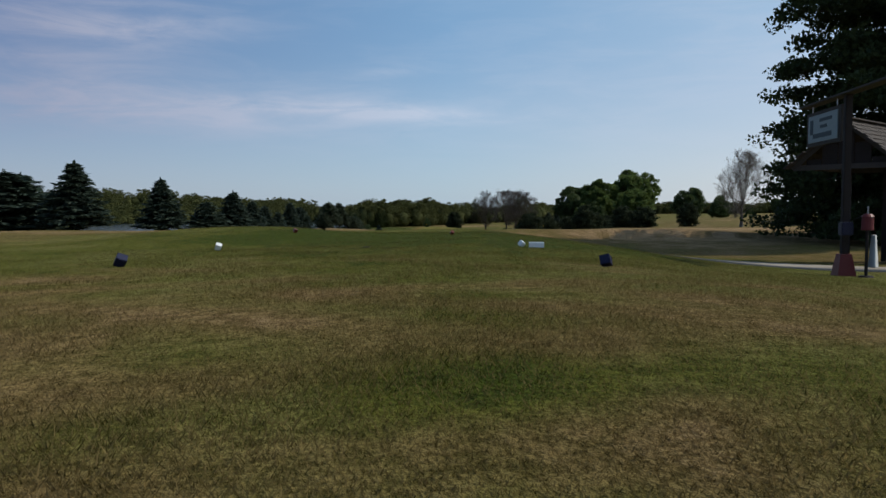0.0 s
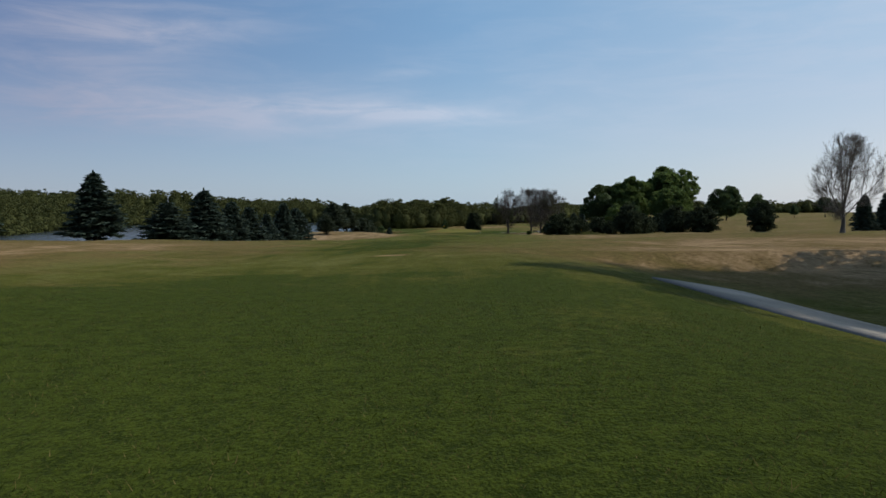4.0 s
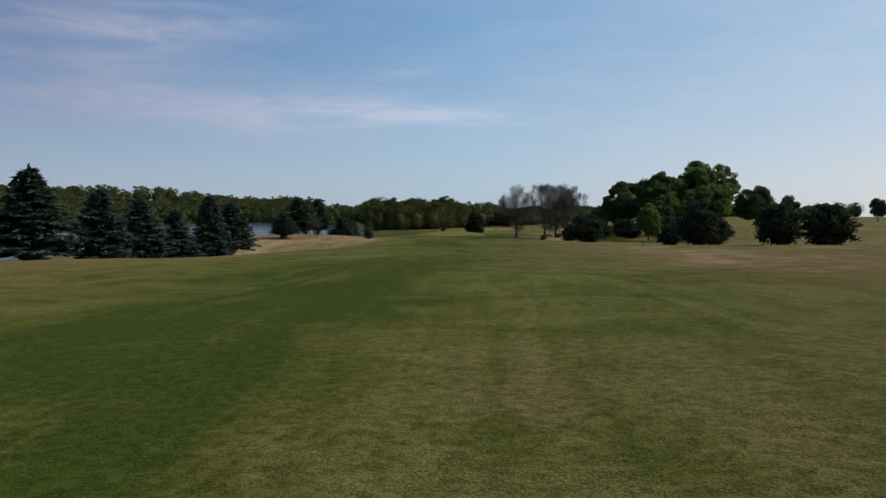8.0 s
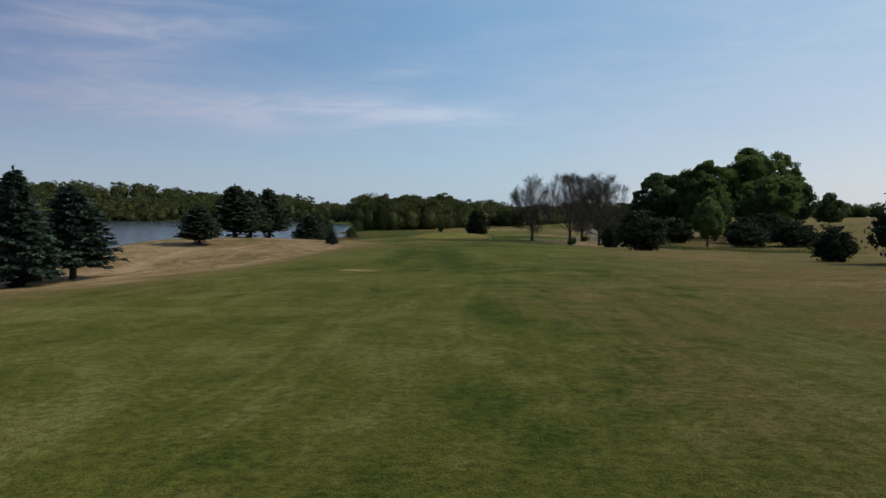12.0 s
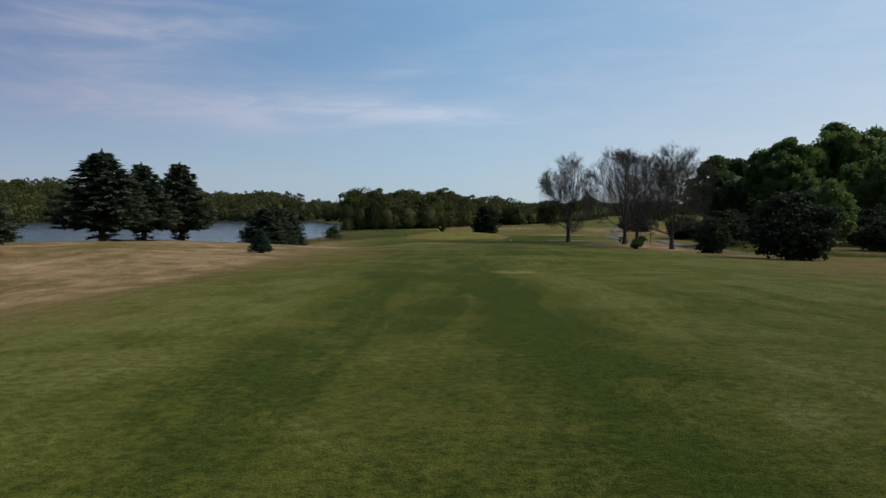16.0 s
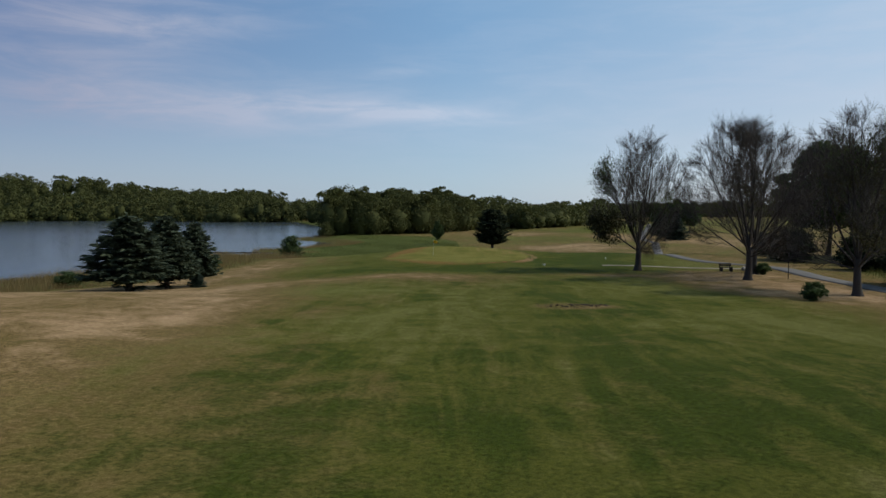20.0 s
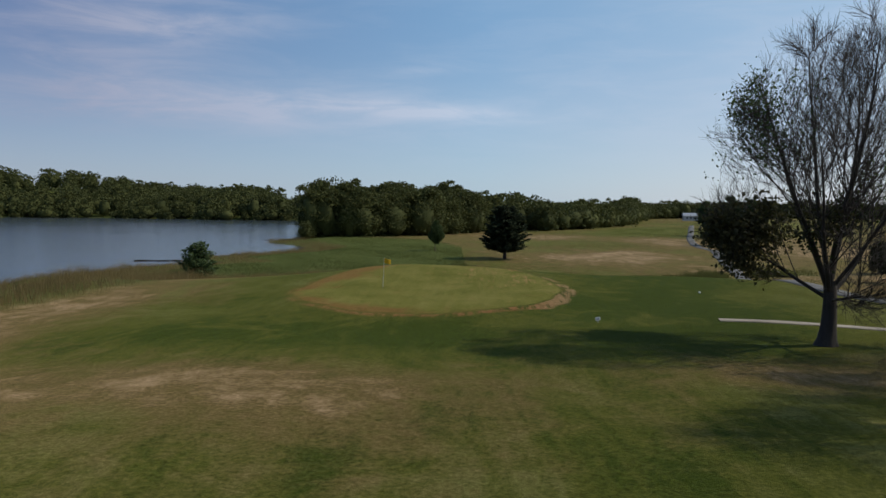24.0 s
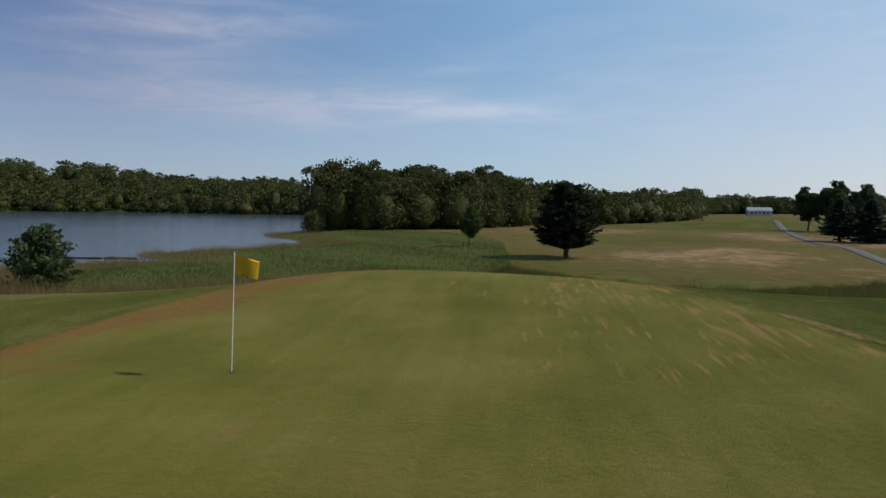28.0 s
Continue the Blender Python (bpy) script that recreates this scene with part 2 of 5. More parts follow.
def foliage(name, dark, light, gloss=0.65, through=0.35, single=0.6, broad=0.35):
    """Leaves: each leaf its own tone, a little light passing through."""
    ma, n, bsdf = material(name, gloss, 0.0, 0.12)
    geo = n.add("ShaderNodeNewGeometry")
    big = n.noise(geo.outputs["Position"], broad, 3.0)
    tone = n.math("ADD", n.math("MULTIPLY", geo.outputs["Random Per Island"], single), n.math("MULTIPLY", big, 1.1 - single))
    col = n.ramp(tone, (0.15, dark), (0.85, light))
    n.put(bsdf.inputs["Base Color"], col)
    clear = n.add("ShaderNodeBsdfTranslucent", ins={"Color": n.mix(0.5, col, tuple(min(1, c * 1.6) for c in light))})
    both = n.add("ShaderNodeMixShader", ins={0: through, 1: bsdf.outputs[0], 2: clear.outputs[0]})
    out = [x for x in n.tree.nodes if x.type == "OUTPUT_MATERIAL"][0]
    n.put(out.inputs["Surface"], both.outputs[0])
    return ma


def bark_material(name, dark, light):
    ma, n, bsdf = material(name, 0.9)
    pos = n.add("ShaderNodeTexCoord").outputs["Object"]
    a = n.noise(n.stretched(pos, 9, 9, 1.6), 1.0, 6.0, 0.6)
    b = n.noise(pos, 0.8, 3.0)
    n.put(bsdf.inputs["Base Color"], n.mix(n.math("ADD", n.math("MULTIPLY", a, .7), n.math("MULTIPLY", b, .3)), dark, light))
    bump(n, bsdf, a, 0.8, 0.03)
    return ma


spruce_green = foliage("spruce_needles", (.020, .034, .024), (.058, .082, .060), 0.7, 0.16)
pine_green = foliage("pine_needles", (.024, .037, .022), (.070, .088, .052), 0.7, 0.16)
leaf_dark = foliage("leaf_dark", (.026, .043, .016), (.070, .100, .036))
leaf_oak = foliage("leaf_oak", (.016, .026, .010), (.046, .064, .022), 0.7, 0.24)
leaf_green = foliage("leaf_green", (.036, .060, .016), (.105, .150, .042), .65, .42)
leaf_far = foliage("leaf_far", (.027, .036, .013), (.088, .094, .030), 0.85, 0.22, 0.30, 0.09)
leaf_willow = foliage("leaf_willow", (.055, .090, .022), (.13, .18, .050))
leaf_cedar = foliage("leaf_cedar", (.016, .024, .012), (.038, .048, .024), 0.95, 0.16)
leaf_rust = foliage("leaf_rust", (.030, .030, .014), (.075, .070, .030))
bark = bark_material("bark", (.035, .026, .020), (.10, .080, .062))
bark_grey = bark_material("bark_grey", (.060, .051, .043), (.15, .132, .114))
bark_dark = bark_material("bark_dark", (.024, .020, .017), (.072, .061, .052))

# grass, from dry to green, by rough masks on the ground and patches of its own
ground_mat, n, bsdf = material("grass", 0.95, 0.0, 0.03)
n.put(bsdf.inputs["Sheen Weight"], 0.16)
n.put(bsdf.inputs["Sheen Roughness"], 0.3)
pos = n.add("ShaderNodeNewGeometry").outputs["Position"]
sep = n.add("ShaderNodeSeparateXYZ", ins={0: pos})
dry_base, rank, rich = n.mask("dry"), n.mask("rank"), n.mask("lush")
patches = n.noise(n.stretched(pos, 1.0, 0.6, 1.0), 0.11, 5.0, 0.6, 0.8)
spots = n.noise(pos, 0.6, 5.0, 0.62, 0.3)
# random mottles that also paint in the shade of small undulations on the tee
shade_mottle = n.noise(n.stretched(pos, 0.7, 1.0, 1.0), 2.4, 4.0, 0.6, 0.4)
tufts = n.noise(pos, 7.0, 5.0, 0.65)
blades = n.noise(n.stretched(pos, 1.0, 0.6, 1.0), 55.0, 3.0, 0.7)
wheel = n.noise(n.stretched(pos, 1.0, 0.13, 1.0), 0.55, 5.0, 0.62, 1.8)
swath = n.noise(n.stretched(pos, 0.8, 0.7, 1.0), 0.30, 5.0, 0.62, 2.0)


def around(value, gain):
    return n.math("MULTIPLY", n.math("SUBTRACT", value, 0.5), gain)


def total(*values):
    out = values[0]
    for v in values[1:]:
        out = n.math("ADD", out, v)
    return out


fine = n.step(total(n.math("MULTIPLY", blades, 0.62), n.math("MULTIPLY", tufts, 0.38)), 0.39, 0.61)
dry = total(dry_base, around(patches, 1.1), around(spots, 0.6), around(wheel, 0.45), around(swath, 0.7), around(shade_mottle, 0.3), around(tufts, 0.3))
pale = total(0.52, around(patches, -2.0), n.math("MULTIPLY", around(wheel, 1.5), n.math("SUBTRACT", 1.0, n.math("MULTIPLY", n.step(sep.outputs[1], 246.0, 264.0), 0.75))), n.math("MULTIPLY", around(swath, 1.9), n.math("SUBTRACT", 1.0, n.math("MULTIPLY", n.step(sep.outputs[1], 250.0, 266.0), 0.6))), around(spots, 0.7), around(shade_mottle, 0.22), around(tufts, 0.5), n.math("MULTIPLY", n.math("MULTIPLY", rich, n.step(swath, 0.25, 0.60)), -0.85), n.math("MULTIPLY", dry_base, 0.35))
green_c = n.mix(fine, (.0165, .0245, .0032), (.044, .058, .007))
mid_c = n.mix(fine, (.033, .036, .006), (.082, .085, .014))
pale_c = n.mix(fine, (.046, .047, .010), (.130, .126, .035))
dry_c = n.mix(fine, (.054, .036, .011), (.165, .114, .046))
dry_c = n.mix(n.step(total(dry, around(swath, 0.3)), 0.74, 1.42), dry_c, n.mix(fine, (.19, .120, .060), (.40, .280, .160)))
grass_c = n.mix(n.step(pale, 0.05, 0.50), green_c, mid_c)
grass_c = n.mix(n.step(pale, 0.45, 1.05), grass_c, pale_c)
grass_c = n.mix(n.step(dry, 0.22, 0.98), grass_c, dry_c)
scalped = n.step(n.math("MULTIPLY", rich, -1.0), 0.3, 1.3)
grass_c = n.mix(n.math("MULTIPLY", scalped, n.step(total(shade_mottle, around(tufts, 0.6)), 0.30, 0.62)), grass_c, n.mix(fine, (.125, .110, .028), (.265, .215, .080)))
# long marsh grass
grass_c = n.mix(rank, grass_c, n.mix(spots, (.034, .046, .010), (.092, .100, .028)))
# putting green
gx = n.math("DIVIDE", n.math("SUBTRACT", sep.outputs[0], GREEN[0]), GREEN[2])
gy = n.math("DIVIDE", n.math("SUBTRACT", sep.outputs[1], GREEN[1]), GREEN[3])
gr = n.math("SQRT", n.math("ADD", n.math("POWER", gx, 2.0), n.math("POWER", gy, 2.0)))
gr = total(gr, around(n.noise(pos, 0.16, 2.0), 0.14), around(spots, 0.03))
scars = n.noise(n.stretched(pos, 1.5, 0.16, 1.0), 3.0, 3.0, 0.60, 0.08)
zone = n.noise(pos, 0.22, 2.0)
side = n.step(sep.outputs[0], -7.0, 3.0)
stripes = n.noise(n.stretched(pos, 1.0, 0.06, 1.0), 1.6, 3.0, 0.6)
cut_tone = total(0.5, around(n.noise(pos, 0.28, 4.0), 1.5), around(stripes, 0.7), around(tufts, 0.5), around(blades, 0.6))
put_c = n.ramp(cut_tone, (0.0, (.066, .070, .011)), (0.5, (.108, .101, .021)), (1.0, (.160, .136, .040)))
rx_, ry_ = n.math("DIVIDE", n.math("ADD", sep.outputs[0], 12.0), 2.6), n.math("DIVIDE", n.math("SUBTRACT", sep.outputs[1], 288.0), 6.0)
rust_spot = n.math("MULTIPLY", n.math("EXPONENT", n.math("MULTIPLY", n.math("ADD", n.math("POWER", rx_, 2.0), n.math("POWER", ry_, 2.0)), -1.0)), 1.3)
rusty = total(around(zone, 2.6), around(spots, 1.6), around(stripes, 1.0), around(tufts, 0.5), n.math("MULTIPLY", n.step(gr, 0.62, 1.02), 0.55), n.math("MULTIPLY", side, -0.25), rust_spot, n.math("MULTIPLY", n.math("MULTIPLY", n.step(gr, 0.80, 0.97), n.math("SUBTRACT", 1.0, side)), 0.65))
put_c = n.mix(n.math("MULTIPLY", n.step(rusty, 0.35, 1.3), 0.70), put_c, n.mix(fine, (.095, .044, .014), (.185, .092, .032)))
far_side = n.math("MULTIPLY", n.step(sep.outputs[0], -6.0, -1.0), n.step(sep.outputs[1], 276.0, 285.0))
worn = total(scars, n.math("MULTIPLY", far_side, 0.10), n.math("MULTIPLY", n.math("SUBTRACT", 1.0, far_side), -0.06), around(n.noise(pos, 0.45, 2.0), 0.5), -0.02)
put_c = n.mix(n.math("MULTIPLY", n.step(worn, 0.62, 0.76), 0.6), put_c, n.mix(fine, (.19, .108, .040), (.30, .185, .085)))
front = n.math("SUBTRACT", 1.0, n.step(sep.outputs[1], 269.0, 274.0))
flank = n.math("MULTIPLY", n.step(sep.outputs[0], 0.0, 4.0), n.math("SUBTRACT", 1.0, n.step(sep.outputs[1], 279.0, 288.0)))
rim = n.math("ADD", 1.015, n.math("MULTIPLY", flank, 0.06))
ring = n.math("MULTIPLY", n.step(gr, 0.985, 1.0), n.math("SUBTRACT", 1.0, n.step(n.math("SUBTRACT", gr, rim), 0.0, 0.05)))
ring = n.math("MULTIPLY", ring, n.step(total(scars, n.math("MULTIPLY", flank, 0.26), n.math("MULTIPLY", front, 0.20), around(n.noise(pos, 0.35, 2.0), 1.3), around(spots, 0.8), around(tufts, 0.5), -0.02), 0.42, 0.74))
grass_c = n.mix(n.math("SUBTRACT", 1.0, n.step(total(gr, around(shade_mottle, 0.05)), 0.955, 1.005)), grass_c, put_c)
grass_c = n.mix(n.math("MULTIPLY", ring, total(0.34, n.math("MULTIPLY", n.step(sep.outputs[0], -9.0, 3.0), 0.38), n.math("MULTIPLY", front, 0.26))), grass_c, n.mix(n.step(sep.outputs[0], 1.0, 5.0), n.mix(fine, (.125, .055, .020), (.24, .115, .048)), n.mix(fine, (.18, .098, .046), (.30, .188, .098))))
n.put(bsdf.inputs["Base Color"], grass_c)
n.put(bsdf.inputs["Sheen Tint"], n.mix(0.10, n.mix(1.0, grass_c, (9.0, 9.0, 9.0), "MULTIPLY"), (.55, .60, .45)))
bump(n, bsdf, n.math("ADD", n.math("MULTIPLY", blades, 0.6), n.math("MULTIPLY", tufts, 0.8)), 0.9, 0.05)

blade_mat = ground_mat.copy()
blade_mat.name = "grass_blade"
n = blade_mat.node_tree
turf = [x for x in n.nodes if x.type == "BSDF_PRINCIPLED"][0]
tone = turf.inputs["Base Color"].links[0].from_socket
for link in list(turf.inputs["Normal"].links):
    n.links.remove(link)
lit = n.nodes.new("ShaderNodeBsdfTranslucent")
geo = n.nodes.new("ShaderNodeNewGeometry")
pick = n.nodes.new("ShaderNodeMapRange")
pick.inputs["From Min"].default_value, pick.inputs["From Max"].default_value, pick.inputs["To Max"].default_value = 0.25, 1.0, 0.75
n.links.new(geo.outputs["Random Per Island"], pick.inputs["Value"])
straw = n.nodes.new("ShaderNodeMix")
straw.data_type, straw.blend_type = "RGBA", "MIX"
straw.inputs[7].default_value = (.27, .20, .085, 1)
n.links.new(pick.outputs[0], straw.inputs[0])
n.links.new(tone, straw.inputs[6])
tone = straw.outputs[2]
n.links.new(tone, turf.inputs["Base Color"])
n.links.new(tone, lit.inputs["Color"])
both = n.nodes.new("ShaderNodeMixShader")
both.inputs[0].default_value = 0.5
n.links.new(turf.outputs[0], both.inputs[1])
n.links.new(lit.outputs[0], both.inputs[2])
n.links.new(both.outputs[0], [x for x in n.nodes if x.type == "OUTPUT_MATERIAL"][0].inputs["Surface"])

water_mat, n, bsdf = material("water", 0.08, 0.0, 0.5)
pos = n.add("ShaderNodeNewGeometry").outputs["Position"]
n.put(bsdf.inputs["Base Color"], n.mix(n.noise(n.stretched(pos, 1, .4, 1), .02, 3.0), (.030, .042, .050), (.050, .062, .066)))
n.put(bsdf.inputs["Roughness"], n.math("ADD", 0.10, n.math("MULTIPLY", n.noise(n.stretched(pos, .25, 1, 1), .03, 4.0), 0.12)))
bump(n, bsdf, n.math("ADD", n.noise(n.stretched(pos, .6, 1, 1), 1.1, 4.0), n.math("MULTIPLY", n.noise(pos, 6.0, 3.0), .25)), 0.35, 0.12)

def paving(name, dark, light):
    ma, n, bsdf = material(name, 0.85)
    pos = n.add("ShaderNodeNewGeometry").outputs["Position"]
    mixv = n.math("ADD", n.math("MULTIPLY", n.noise(pos, 0.5, 5.0), .6), n.math("MULTIPLY", n.noise(pos, 18.0, 4.0), .4))
    n.put(bsdf.inputs["Base Color"], n.ramp(mixv, (.3, dark), (.7, light)))
    bump(n, bsdf, mixv, 0.4, 0.01)
    return ma


path_mat = paving("concrete", (.15, .122, .088), (.37, .32, .25))
asphalt_mat = paving("worn_asphalt", (.060, .056, .051), (.130, .123, .113))


# ---- ground, lake, paths ----
def spaced(core0, core1, step, low, high, grow=1.12):
    mid = list(np.arange(core0, core1 + step, step))
    up, gap = [mid[-1]], step
    while up[-1] < high:
        gap *= grow
        up.append(up[-1] + gap)
    down, gap = [mid[0]], step
    while down[-1] > low:
        gap *= grow
        down.append(down[-1] - gap)
    return np.array(down[:0:-1] + mid + up[1:])


gx_, gy_ = spaced(-70, 70, 1.25, -3000, 3000), spaced(-12, 345, 1.25, -1500, 3600, 1.05)
gx_, gy_ = np.union1d(gx_, np.arange(-8.2, 8, .35)), np.union1d(gy_, np.concatenate([np.arange(a, b, .2) for a, b in ((-.9, 12), (41, 43.6), (135.4, 139), (174.2, 177.6), (223.2, 227.4))]))
X, Y = np.meshgrid(gx_, gy_)
Z = terrain(X, Y)
cols = len(gx_)
idx = np.arange(len(gy_) * cols).reshape(len(gy_), cols)
me = quads_mesh("ground", np.stack([X.ravel(), Y.ravel(), Z.ravel()], 1),
                np.stack([idx[:-1, :-1].ravel(), idx[:-1, 1:].ravel(), idx[1:, 1:].ravel(), idx[1:, :-1].ravel()], 1))


def dry_mask(x, y):
    """How dry the grass is: a green fairway with brown rough on both sides, a brown start, a brown knoll by the lake."""
    middle = np.interp(y, (-50, 20, 60, 100, 150, 200, 250, 300), (0, 0, -1, -1, -1, -1, -1, -3))
    half = np.interp(y, (-50, 10, 26, 40, 65, 100, 150, 175, 213, 240, 258, 300), (9, 9, 8, 7, 9, 12, 12, 14, 17, 18, 25, 30))
    off = np.abs(x - middle)
    d = .16 + .58 * ss(half - 6, half + 8, off)
    d = d + .62 * (1 - ss(3.0, 10.5, y)) + .40 * ss(34, 46, y) * (1 - ss(54, 80, y)) * ss(-2.5, 1, x) * (1 - ss(40, 80, x))
    d = d + .30 * (1 - ss(8, 14, y)) * ss(-4, -1, y) * np.sin(x * 2.3 + 1.7 * np.sin(y * 1.9)) * np.sin(y * 3.3 + x * .8)
    d = d - .80 * np.exp(-(((x - 1.12) / .52) ** 2 + ((y - 1.74) / .5) ** 2)) - .45 * np.exp(-(((x - .6) / 1.0) ** 2 + ((y - 5.7) / .8) ** 2))
    # the first term darkens the near right corner of the tee
    d = d - .35 * np.exp(-(((x - 2.7) / 1.2) ** 2 + ((y - .9) / 1.4) ** 2)) + .26 * ss(0, 4, x) * (1 - ss(12, 26, x)) * ss(82, 95, y) * (1 - ss(125, 142, y))
    d = d - .14 * ss(13, 16, y) * (1 - ss(29, 36, y)) * np.exp(-((x - .8) / 7) ** 4) + .20 * ss(36, 44, y) * (1 - ss(60, 80, y)) * ss(-3, -8, x) * ss(-45, -30, x)
    knoll = np.exp(-(((x + 27) / 12) ** 2 + ((y - 200) / 50) ** 2))
    d = d + 1.35 * knoll
    d = d + .62 * np.exp(-(((x - 10.5) / 5) ** 2 + ((y - 254.5) / 3.2) ** 2))
    d = d + .80 * np.exp(-(((x - 21) / 7.5) ** 2 + ((y - 248) / 15) ** 2) ** 2)
    d = d + .50 * np.exp(-(((x + 8) / 13) ** 2 + ((y - 249.5) / 7) ** 2)) + .28 * np.exp(-(((x + 11) / 8) ** 2 + ((y - 249) / 3.6) ** 2)) * (.6 + .7 * np.sin(x * .5 + 1) * np.sin(y * .8 + .4 * x))
    for px, py, rx, ry, k in ((-6.2, 136.85, 1.24, .84, 1.3), (2.2, 225.3, 2.8, 1.8, .55), (-4.96, 138.15, .34, .18, .9), (-1.25, 42.2, .6, .35, .9)):
        d = d + k * np.exp(-(((x - px) / rx) ** 2 + ((y - py) / ry) ** 2) ** 4)
    d = d + .5 * np.exp(-(((x + 27) / 9) ** 2 + ((y - 297) / 3) ** 2)) + .55 * np.exp(-(((x + 27) / 9) ** 2 + ((y - 284) / 15) ** 2))
    d = d - .25 * ss(256, 266, y) * (1 - ss(320, 326, y)) * (1 - ss(18, 30, off))
    far = .62 + .22 * np.sin(x * .06 + y * .031) * np.sin(y * .053 + 1 + .03 * x)
    for px, py, rx, ry, k in ((19, 371, 14, 15, .50), (34, 384, 10, 14, .35), (8, 446, 26, 16, .45), (53, 428, 9, 30, .45), (75, 410, 20, 60, .35), (60, 486, 17, 26, -.8), (112, 640, 60, 50, -.3)):
        far = far + k * np.exp(-(((x - px) / rx) ** 2 + ((y - py) / ry) ** 2))
    d = d + (far - d) * ss(322, 336, y) * (1 - ss(900, 1200, y))
    return np.clip(d, 0, 1)


def lush_mask(x, y):
    """Darker, richer bands that run along the fairway, and round the green."""
    a = .75 * np.exp(-((x + 2.4 + 1.2 * np.sin(y * .05)) / 2.0) ** 2) * ss(41, 46, y) * (1 - ss(85, 108, y))
    a = a + .9 * np.exp(-((x + 1.6 - .8 * np.sin(y * .06)) / 1.3) ** 2) * ss(134, 146, y) * (1 - ss(172, 190, y))
    a = a + .8 * np.exp(-((x + 6.2) / 1.2) ** 2) * ss(138, 146, y) * (1 - ss(165, 185, y))
    a = a + .5 * np.exp(-((x - 4.5) / 3) ** 2) * ss(238, 244, y) * (1 - ss(250, 256, y))
    a = a + .5 * np.exp(-((x - 1.7) / 2.2) ** 2) * ss(190, 205, y) * (1 - ss(240, 252, y))
    a = a + .7 * np.exp(-((x + 4.2) / 2.4) ** 2) * ss(46, 56, y) * (1 - ss(92, 108, y)) + .45 * np.exp(-((x + 4.5) / 3.5) ** 2) * ss(140, 148, y) * (1 - ss(196, 206, y))
    a = a + .9 * np.exp(-(((x - 8) / 10) ** 2 + ((y - 272) / 9) ** 2)) + .5 * np.exp(-(((x - 14) / 8) ** 2 + ((y - 284) / 10) ** 2))
    a = a + .9 * np.exp(-(((x + 14) / 9) ** 2 + ((y - 264) / 6) ** 2)) + .7 * np.exp(-(((x + 2) / 12) ** 2 + ((y - 259) / 5) ** 2))
    a = a + np.interp(y, (5, 9, 13, 15.5, 30, 38), (0, .25, .40, .95, .95, 0)) * np.exp(-((x - .8) / 7) ** 4)
    a = a + .95 * np.exp(-(((x - 14) / 17) ** 2 + ((y - 306) / 16) ** 2) ** 2)
    a = a + .55 * np.exp(-(((x - 1.12) / .5) ** 2 + ((y - 1.74) / .5) ** 2))
    a = a - 2.2 * np.exp(-(((x + .6) / 1.15) ** 2 + ((y - 175.8) / 1.25) ** 2) ** 2)
    return np.clip(a, -2, 1)


def marsh_edge(x):
    """The line along which the mown grass behind the green ends."""
    return np.interp(x, (-60, -36, -33, -27, -15, -9, -6.5, -3.9, .3, 4.3, 7.6, 16, 20, 25, 31, 50), (311, 313, 321, 325, 326, 327.5, 330, 335.5, 330.7, 327, 324, 323, 322.5, 326, 330, 341)) + .8 * np.sin(x * .9) + .4 * np.sin(x * 2.3)


def rank_mask(x, y):
    """Where the marsh grass grows: behind the green and down to the lake."""
    top = np.interp(x, (-60, -35, -14, -5.5, -3.4, 2.6, 7, 10, 15, 22, 30, 37, 50), (446, 441, 428, 400, 350, 344, 336, 331, 329.5, 333, 337, 342, 350))
    low = marsh_edge(x)
    soft = np.where(x < -5, 6, 1.2)
    a = ss(low - .6, low + .8, y) * (1 - ss(top - soft, top + soft, y)) * (1 - ss(48, 58, x))
    xs = prof(y, SHORE, 2.0)
    bank = np.interp(y, (232, 250, 271, 306, 330), (-46, -41, -37, -31, -30))
    b = (1 - ss(bank - 3, bank + 1.5, x)) * ss(225, 250, y) * (1 - ss(325, 345, y))
    b = np.maximum(b, (1 - ss(xs + 8, xs + 15, x)) * ss(225, 250, y))
    c = (1 - ss(xs + 18, xs + 28, x)) * (1 - ss(225, 250, y))
    weeds = np.exp(-((x - np.interp(y, (185, 215, 240, 265), (45, 38.5, 37, 42))) / 3.5) ** 4) * ss(182, 192, y) * (1 - ss(258, 270, y))
    track = np.interp(y, (248, 262, 275, 287, 303, 336, 372, 393), (30, 31, 30, 27.5, 30, 39, 48, 53.4))
    a = a * ss(1.5, 3.0, np.abs(x - track))
    a = np.maximum(a, ss(-3, 3, fardist(x, y)) * (xs > x))
    return np.clip(np.maximum(np.maximum(a, .9 * weeds), np.maximum(b, .8 * c)), 0, 1)


for key, mask in (("dry", dry_mask(X, Y)), ("rank", rank_mask(X, Y)), ("lush", lush_mask(X, Y))):
    at = me.attributes.new(key, "FLOAT", "POINT")
    at.data.foreach_set("value", mask.ravel().astype(np.float32))
tagged(part("ground", me, ground_mat, smooth=True), "mown golf fairway grass, green in the middle, dry brown rough", "ground", kind="structure")

me = quads_mesh("water", [(-900, -200, LAKE), (-25, -200, LAKE), (-25, 1000, LAKE), (-900, 1000, LAKE)], [(0, 1, 2, 3)])
tagged(part("water", me, water_mat), "calm grey-blue lake water with light ripples", "lake", kind="structure")


